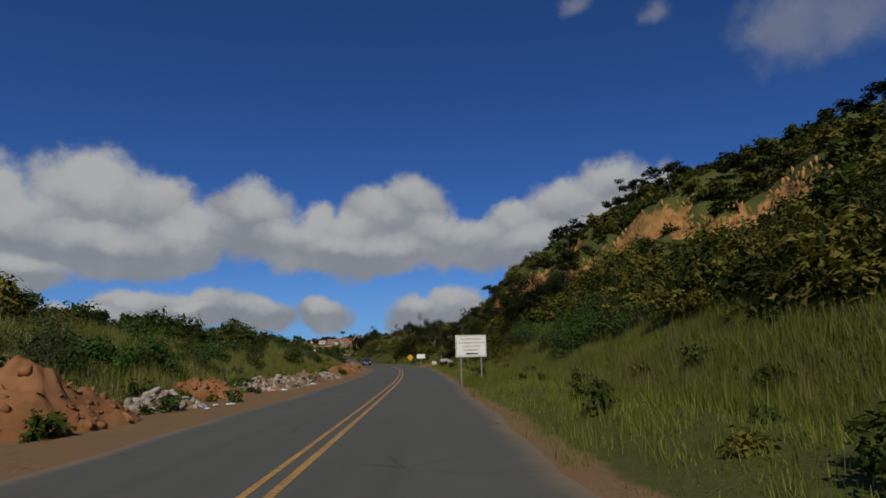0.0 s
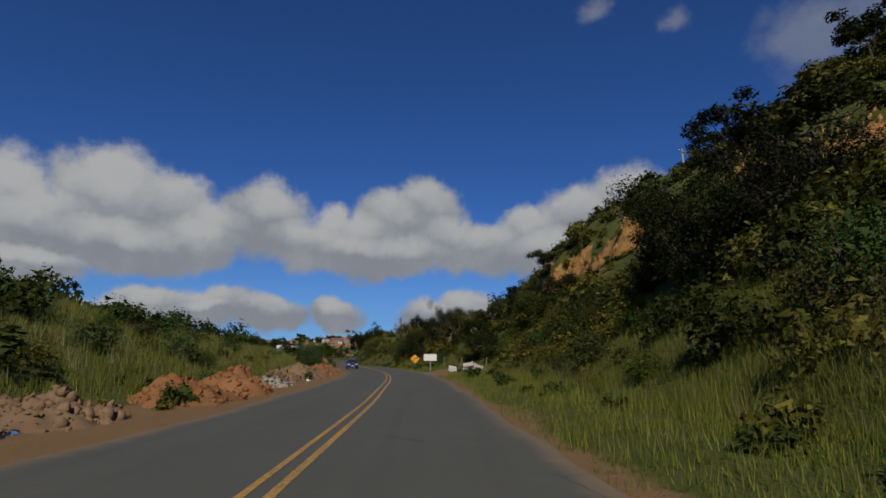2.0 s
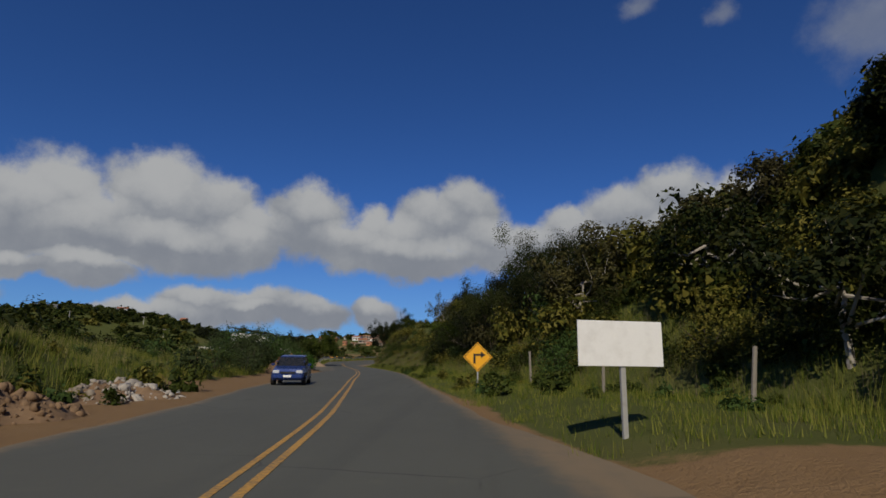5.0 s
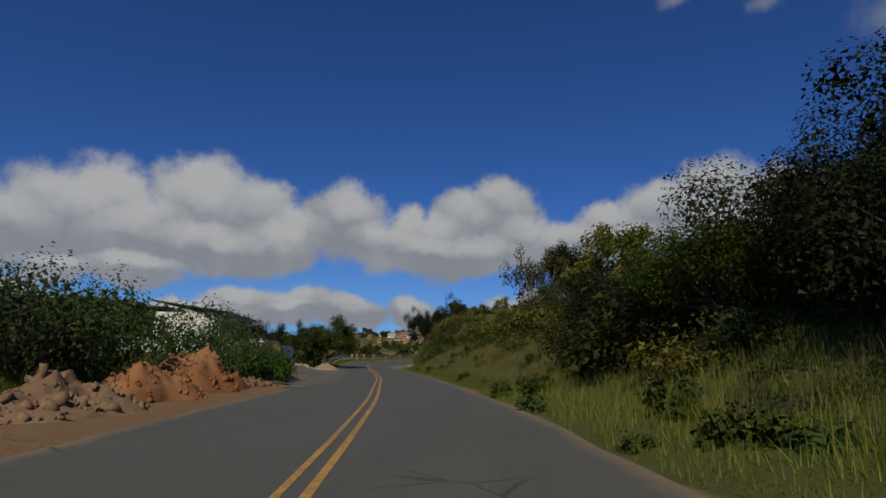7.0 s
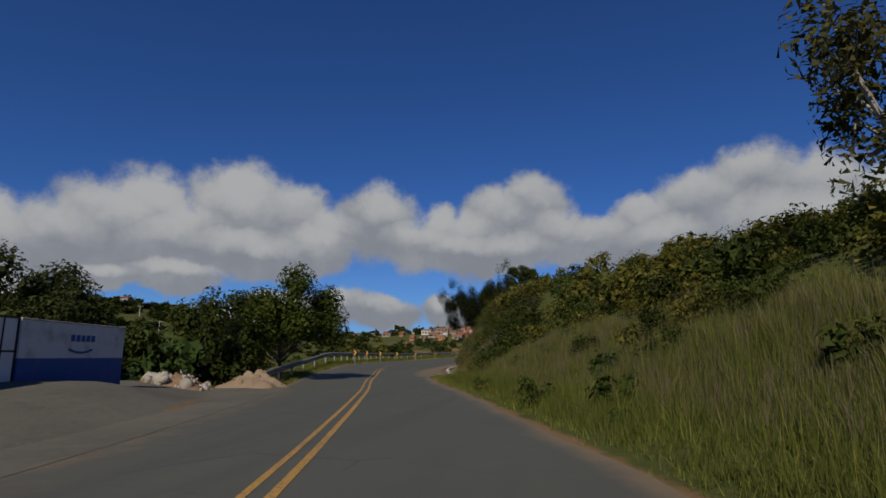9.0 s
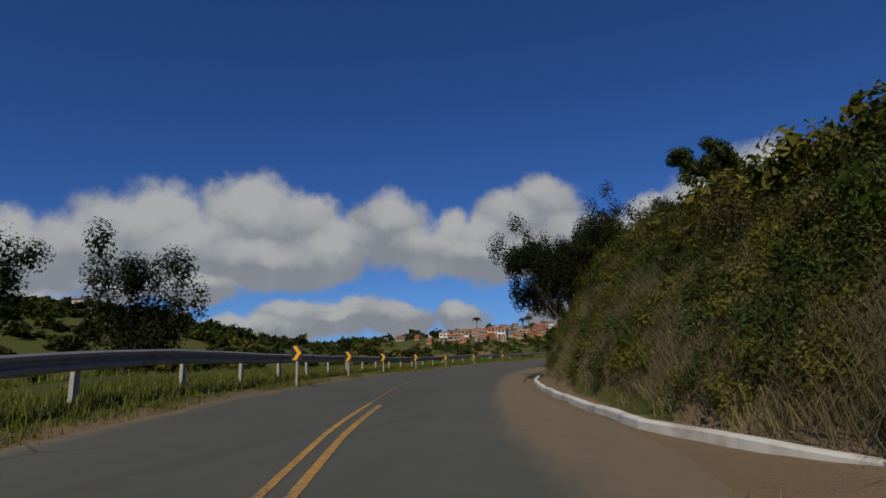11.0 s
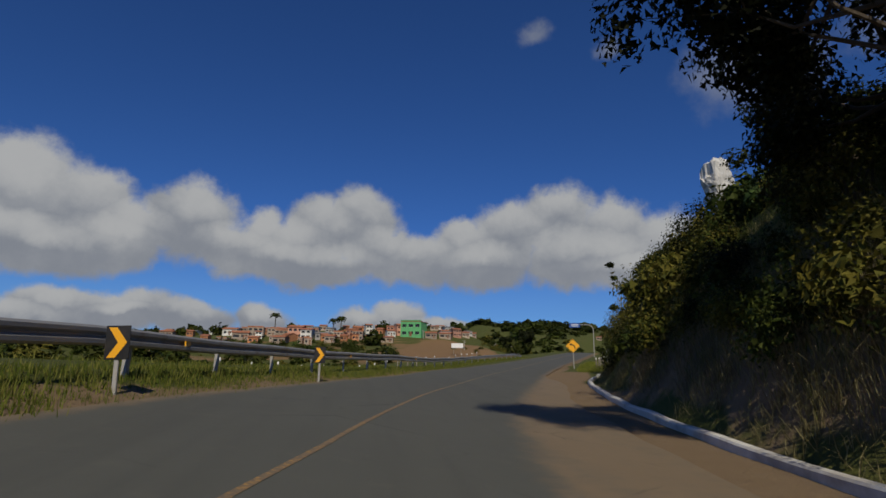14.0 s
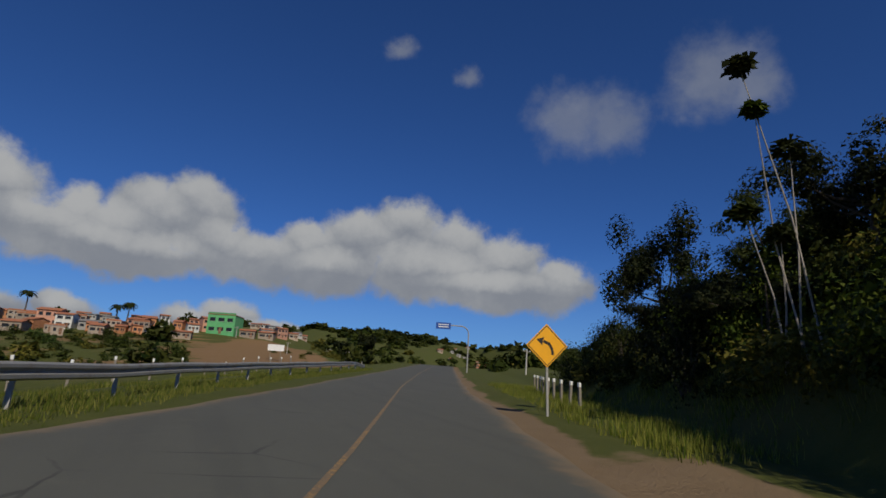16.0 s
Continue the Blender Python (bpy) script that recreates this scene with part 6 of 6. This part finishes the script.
def station_building():
    ax, ay, bx, by = -32.6, 174.5, -35.0, 185.0
    L = math.hypot(bx - ax, by - ay)
    g = tz(-34, 180) - .1
    root = empty("pumping_station", pose((ax + bx) / 2, (ay + by) / 2, g, 0, 0, math.degrees(math.atan2(by - ay, bx - ax))), "white plastered pumping station with a corrugated grey roof", "building")
    H, D = 4.25 - g, 5.0
    # local x along the front; the front faces -y
    bm = bmesh.new()
    box(bm, 0, .1, H * .18, L, .2, H * .36)
    box(bm, 0, .1, H * .92, L, .2, H * .16)
    for cx, sx in ((-L / 2 + .25, .5), (-L / 2 + 4.1, .35), (L / 2 - 4.1, .35), (L / 2 - .3, .6), (L / 2 - 2.5, .3)):
        box(bm, cx, .1, H * .6, sx, .2, H * .49)
    box(bm, 0, D - .1, H / 2, L, .2, H)
    box(bm, -L / 2 + .1, D / 2, H / 2, .2, D - .4, H)
    part("wall", bm, M["whitewash"], root)
    bm = bmesh.new()
    box(bm, L / 2 - .1, D * .2, H * .5, .2, D * .25, H)
    box(bm, L / 2 - .1, D * .88, H * .5, .2, D * .2, H)
    box(bm, L / 2 - .1, D * .55, H * .9, .2, D * .6, H * .18)
    part("end_wall", bm, M["whitewash"], root)
    for cx, sx in ((-L / 2 + 2.2, 3.3), (0, L - 8.6)):
        part("infill_panel", boxed(cx, .18, H * .6, sx, .06, H * .46), M["white"], root, "bright white infill panel with a ragged top")
    # near-black sheet behind the end wall's gap, in place of interior shade
    part("dark_opening", boxed(L / 2 - .6, 1.2, H * .52, .12, 3.6, H * .68), M["glass_dark"], root, "dark sheet standing in for the shade inside the opening")
    # corrugated roof, falling to the front
    v, f = [], []
    n = int((L + 1.2) / .09)
    for i in range(n + 1):
        x = -L / 2 - .6 + (L + 1.2) * i / n
        h = .035 * math.sin(x * 2 * math.pi / .36)
        for yy, zz in ((-.55, H + .02), (D + .4, H + .85)):
            v.append((x, yy, zz + h + .06))
            v.append((x, yy, zz + h + .03))
    for i in range(n):
        a, b = 4 * i, 4 * i + 4
        f += [(a, b, b + 2, a + 2), (a + 1, a + 3, b + 3, b + 1), (a, a + 1, b + 1, b), (a + 2, b + 2, b + 3, a + 3)]
    link_mesh("roof", v, f, M["roof_grey"], root, "weathered corrugated roof sheet")
    part("fascia", boxed(0, -.42, H - .08, L + 1.0, .04, .16), M["concrete"], root)


station_building()


# ================= parked car in the far lane =================
def car(m):
    root = empty("car", m, "dark blue hatchback car with its headlights facing the traffic", "car")
    # side profile, x forward is -y; built along y
    secs = [(-1.85, .30, .66, .66), (-1.78, .24, .78, .76), (-1.2, .22, .86, .82), (-.75, .22, .93, .84), (.9, .22, .95, .85), (1.6, .24, .92, .82), (1.82, .34, .80, .74)]
    v, f = [], []
    for y, zb, zt, w in secs:
        v += [(-w * .94, y, zb), (-w, y, zb + .18), (-w, y, (zb + zt) / 2 + .1), (-w * .88, y, zt), (w * .88, y, zt), (w, y, (zb + zt) / 2 + .1), (w, y, zb + .18), (w * .94, y, zb)]
    for i in range(len(secs) - 1):
        for k in range(8):
            a, b = i * 8 + k, i * 8 + (k + 1) % 8
            f.append((a, b, b + 8, a + 8))
    f += [tuple(range(7, -1, -1)), tuple(range(len(v) - 8, len(v)))]
    link_mesh("body", v, f, M["car_paint"], root, smooth=False)
    cab = [(-.85, .92, .72), (-.25, 1.36, .60), (.75, 1.42, .60), (1.65, .93, .72)]
    v, f = [], []
    for y, z, w in cab:
        v += [(-w, y, z), (w, y, z)]
    base = len(v)
    f = [(0, 1, 3, 2), (2, 3, 5, 4), (4, 5, 7, 6), (0, 2, 4, 6), (1, 7, 5, 3), (0, 6, 7, 1)]
    part_ob = link_mesh("cabin_glass", v, f, M["glass_dark"], root, "dark tinted windows")
    v2 = [(-.61, -.25, 1.35), (.61, -.25, 1.35), (.61, .75, 1.43), (-.61, .75, 1.43), (-.58, -.2, 1.40), (.58, -.2, 1.40), (.58, .72, 1.47), (-.58, .72, 1.47)]
    link_mesh("roof", v2, [(0, 1, 5, 4), (1, 2, 6, 5), (2, 3, 7, 6), (3, 0, 4, 7), (4, 5, 6, 7), (3, 2, 1, 0)], M["car_paint"], root)
    for sx in (-1, 1):
        part("pillar", boxed(sx * .67, -.55, 1.14, .06, .78, .06, 0, None), M["car_paint"], root)
        part("headlight", boxed(sx * .55, -1.80, .64, .32, .12, .16, .03), M["headlight"], root, "clear headlight")
        part("mirror", boxed(sx * .90, -.55, .98, .18, .1, .12, .03), M["car_paint"], root)
        for yy in (-1.18, 1.15):
            bm = bmesh.new()
            bmesh.ops.create_cone(bm, cap_ends=True, segments=20, radius1=.30, radius2=.30, depth=.2, matrix=Matrix.Translation((sx * .74, yy, .30)) @ pose(0, 0, 0, 0, 90, 0))
            wh = part("wheel", bm, M["rubber"], root)
            bm = bmesh.new()
            bmesh.ops.create_cone(bm, cap_ends=True, segments=14, radius1=.18, radius2=.15, depth=.03, matrix=Matrix.Translation((sx * .85, yy, .30)) @ pose(0, 0, 0, 0, 90 * sx, 0))
            part("rim", bm, M["chrome"], wh)
    part("grille", boxed(0, -1.85, .60, .7, .05, .10, .01), M["black"], root)
    part("bumper", boxed(0, -1.84, .40, 1.42, .16, .16, .04), M["car_paint"], root)
    part("number_plate", boxed(0, -1.93, .44, .38, .02, .11), M["white"], root)


cy = 124.0
car(pose(float(at(cy, -2.35)), cy, float(road_z(cy, -2.35)) + .01, 0, 0, 11))


# ================= statue =================
def statue():
    bm = bmesh.new()
    bmesh.ops.create_icosphere(bm, subdivisions=5, radius=1.0)
    for v in bm.verts:
        d = v.co.copy()
        z = (d.z + 1) / 2
        # column that leans back and widens into a block at the top
        neck = .58 - .10 * sstep(z / .35)
        blk = float(sstep((z - .42) / .12))
        r = neck * (1 - blk) + .76 * blk
        k = max(abs(d.x), abs(d.y), 1e-3)
        q = (d.x ** 2 + d.y ** 2) ** .5
        sq = q / k
        edge_ = min(1.0, q * 2.2)
        x, y = d.x / max(q, 1e-3) * r * edge_ * sq ** .4, d.y / max(q, 1e-3) * r * edge_ * sq ** .4
        h = z * 4.9
        rough = .13 * noise.noise(Vector((x, y, h)) * 1.3) + .10 * noise.noise(Vector((x, y, h)) * 3.1 + Vector((5, 2, 1))) + .09 * noise.noise(Vector((x, y, h)) * 6.0) + .05 * noise.noise(Vector((x, y, h)) * 13.0)
        v.co = Vector((x * (1 + rough) - .35 * blk * (1 - .3 * z), y * .8 * (1 + rough) + .1 * z, h * (1 + .35 * rough) - .12 * h * (x < -.5)))
    me = bpy.data.meshes.new("statue")
    bm.to_mesh(me)
    bm.free()
    me.materials.append(M["statue"])
    ob = new("statue", me)
    X, Y = -6.5, 303.5
    ob.matrix_world = pose(X, Y, tz(X, Y) - .4, 0, -13, 10) @ Matrix.Scale((17.35 - tz(X, Y)) / 4.7, 4)
    tagged(ob, "rough pale stone statue block on a leaning neck above the bushes", "statue")


statue()


# ================= utility poles =================
def utility_pole(x, y, h, name="utility_pole"):
    root = empty(name, pose(x, y, tz(x, y), 0, float(rng.normal(0, 1)), float(rng.random() * 40)), "grey concrete utility pole with a crossarm", "utility pole", "utility poles")
    bm = bmesh.new()
    tube(bm, (0, 0, -.5), (0, 0, h), .14, .09, 8)
    part("pole", bm, M["concrete"], root)
    part("crossarm", boxed(0, 0, h - .4, 1.6, .1, .1), M["wood_post"], root)
    bm = bmesh.new()
    for s in (-.7, 0, .7):
        tube(bm, (s, 0, h - .35), (s, 0, h - .15), .05, .03, 6)
    part("insulator", bm, M["white"], root)
    return root


up = utility_pole(32, 106, 3.6)
for x, y in ((11, 183), (15, 196), (-130, 320), (-160, 305), (-70, 500), (-30, 480), (-10, 500), (2, 470), (-50, 520), (12, 440), (19, 372), (-145, 330)):
    copy_thing(up, pose(x, y, tz(x, y), 0, float(rng.normal(0, 1)), float(rng.random() * 60)))


# ================= houses of the town =================
def house(w, d, h, wall, roof, storeys, label, flat=False, front="w_white"):
    root = empty("house", Matrix.Identity(4), label, "house", "houses on the far hillside")
    bm = bmesh.new()
    t = .2
    box(bm, 0, d - t / 2, h / 2 - .6, w, t, h + 1.2)
    for s in (-1, 1):
        box(bm, s * (w / 2 - t / 2), d / 2, h / 2 - .6, t, d - 2 * t, h + 1.2)
    # front with openings left between piers and bands
    nb = max(2, int(w / 2.6))
    sh = h / storeys
    box(bm, 0, t / 2, -.6, w, t, 1.2 + .02)
    for k in range(storeys):
        z0 = k * sh
        box(bm, 0, t / 2, z0 + .45, w, t, .9)
        box(bm, 0, t / 2, z0 + sh - (sh - 2.1) / 2, w, t, sh - 2.1)
        for i in range(nb + 1):
            box(bm, -w / 2 + w * i / nb * .999 + (.0 if 0 < i < nb else (.35 if i == 0 else -.35)), t / 2, z0 + 1.5, .9 if 0 < i < nb else .7, t, 1.2)
    part("wall", bm, M[wall], root)
    for k in range(storeys):
        for i in range(nb):
            cx = -w / 2 + w * (i + .5) / nb
            if k == 0 and i == nb // 2:
                part("door", boxed(cx, -.02, 1.0, .95, .06, 2.05), M["door"], root)
            win = part("window", boxed(cx, .16, k * sh + 1.5, w / nb - .8, .05, 1.2), M["glass_dark"], root)
            part("sill", boxed(cx, -.03, k * sh + .88, w / nb - .7, .12, .06), M["concrete"], win)
    if flat:
        part("roof", boxed(0, d / 2, h + .1, w + .3, d + .3, .2), M[roof], root)
        bm = bmesh.new()
        box(bm, 0, .1, h + .45, w, .12, .6)
        part("parapet", bm, M[wall], root)
    else:
        bm = bmesh.new()
        rz = h + .22 * d * .5 + .3
        pts = [(-.45, h + .02), (d / 2, rz), (d + .45, h + .02), (d + .45, h + .16), (d / 2, rz + .14), (-.45, h + .16)]
        a = [bm.verts.new((-w / 2 - .35, y, z)) for y, z in pts]
        b = [bm.verts.new((w / 2 + .35, y, z)) for y, z in pts]
        for i in range(6):
            bm.faces.new((a[i], a[(i + 1) % 6], b[(i + 1) % 6], b[i]))
        bm.faces.new(a[::-1]), bm.faces.new(b)
        bmesh.ops.recalc_face_normals(bm, faces=bm.faces)
        part("roof", bm, M[roof], root)
        for s in (-1, 1):
            bm = bmesh.new()
            x0 = s * (w / 2 - .1)
            vs = [bm.verts.new((x0, 0.1, h - .02)), bm.verts.new((x0, d - .1, h - .02)), bm.verts.new((x0, d / 2, rz - .02))]
            bm.faces.new(vs)
            r = bmesh.ops.extrude_face_region(bm, geom=list(bm.faces)[-1:])
            bmesh.ops.translate(bm, vec=(-s * .15, 0, 0), verts=[e for e in r["geom"] if isinstance(e, bmesh.types.BMVert)])
            bmesh.ops.recalc_face_normals(bm, faces=bm.faces)
            part("gable", bm, M[wall], root)
    return root


KINDS = [house(7.5, 8, 3.0, "w_brick", "roof_tile", 1, "low bare-brick house with a clay tile roof"),
         house(8.5, 8, 5.6, "w_brick", "roof_tile", 2, "two-storey bare-brick house with open window holes", True),
         house(7.0, 8, 3.0, "w_orange", "roof_tile", 1, "low orange-plastered house with a clay tile roof"),
         house(7.0, 7, 5.4, "w_white", "roof_tile", 2, "two-storey white-painted house on the hillside"),
         house(8.0, 8, 3.1, "w_white", "roof_tile", 1, "low white-painted house with a clay tile roof"),
         house(8.0, 8, 5.6, "w_pink", "roof_tile", 2, "two-storey faded pink house with a clay tile roof"),
         house(8.5, 8, 3.2, "w_grey", "roof_grey", 1, "low grey rendered house with a fibre-cement roof")]
# place, kind and turn of the houses that face the road
TOWN = [(-82, 494, 0, 8), (-79, 508, 1, 4), (-92, 520, 4, -6), (-68, 504, 1, 0), (-62, 500, 5, -5), (-57.5, 497, 3, -8), (-51, 497, 6, -3), (-44.5, 493, 1, -12),
        (-37, 489, 1, -6), (-32, 474, 1, -9), (-54, 472, 7, 10), (-37, 519, 2, 4), (-28, 513, 2, -12), (-23, 505, 4, 6), (-6.5, 503, 0, -10), (1.5, 516, 4, 4),
        (13, 528, 0, -4), (7, 540, 6, 6), (-98, 534, 0, -3), (-88, 538, 4, 5), (-80, 532, 2, 8), (-72, 530, 0, -9), (-60, 526, 6, 2), (-50, 528, 6, -6), (-106, 512, 2, 8), (-118, 520, 0, 4)]
KINDS.append(house(4.2, 4, 2.6, "w_brick", "roof_grey", 1, "small bare-brick outbuilding below the houses", True))
first = set()


def settle(k, x, y, turn):
    m = pose(x, y, tz(x, y) + .4, 0, 0, turn) @ Matrix.Diagonal((float(rng.uniform(.55, .85)), .9, float(rng.uniform(.65, .9)), 1))
    if k in first:
        copy_thing(KINDS[k], m)
    else:
        first.add(k)
        KINDS[k].matrix_world = m


for x, y, k, turn in TOWN:
    settle(k, x, y, turn)
for x, y, k, turn in TOWN[:16]:   # neighbours wall to wall, a little up the hill
    if k < 7 and not -20 < x < -8:
        settle(int(rng.choice([0, 1, 2, 3, 5, 6])), x + float(rng.uniform(4.5, 6.5)), y + float(rng.uniform(3, 8)), turn + float(rng.normal(0, 5)))
for i in range(14):   # bare-brick backs below
    settle(int(rng.choice([0, 2, 7])), -92 + 4.2 * i + float(rng.normal(0, 1)), 486 + float(rng.normal(0, 4)), float(rng.normal(-3, 8)))
for y0, n, xa, xb in ((551, 12, -150, 20), (569, 12, -160, 40)):   # roofs behind
    for i in range(n):
        x = xa + (xb - xa) * i / (n - 1) + float(rng.normal(0, 3))
        settle(int(rng.choice([0, 2, 4, 6])), x, y0 + float(rng.normal(0, 3)), float(rng.normal(-3, 8)))
for i in range(24):   # the next quarter beyond the crest
    x, y = float(rng.uniform(105, 250)), 0.0
    y = 640 + .75 * x + float(rng.normal(0, 22)) - 55
    settle(int(rng.choice([0, 0, 2, 2, 4, 6])), x, y, float(rng.normal(-22, 12)))
for x, y in ((-190, 300), (-204, 312), (-178, 318), (-196, 330), (-214, 296), (-165, 345), (-150, 372)):
    settle(int(rng.choice([0, 2, 4, 6])), x, y, float(rng.normal(20, 12)))
green = house(9.0, 9, 6.2, "w_green", "w_brick", 2, "two-storey house with a bright green front and a brick side", True)
green.matrix_world = pose(-15.0, 504, tz(-15, 504) + .3, 0, 0, -22)
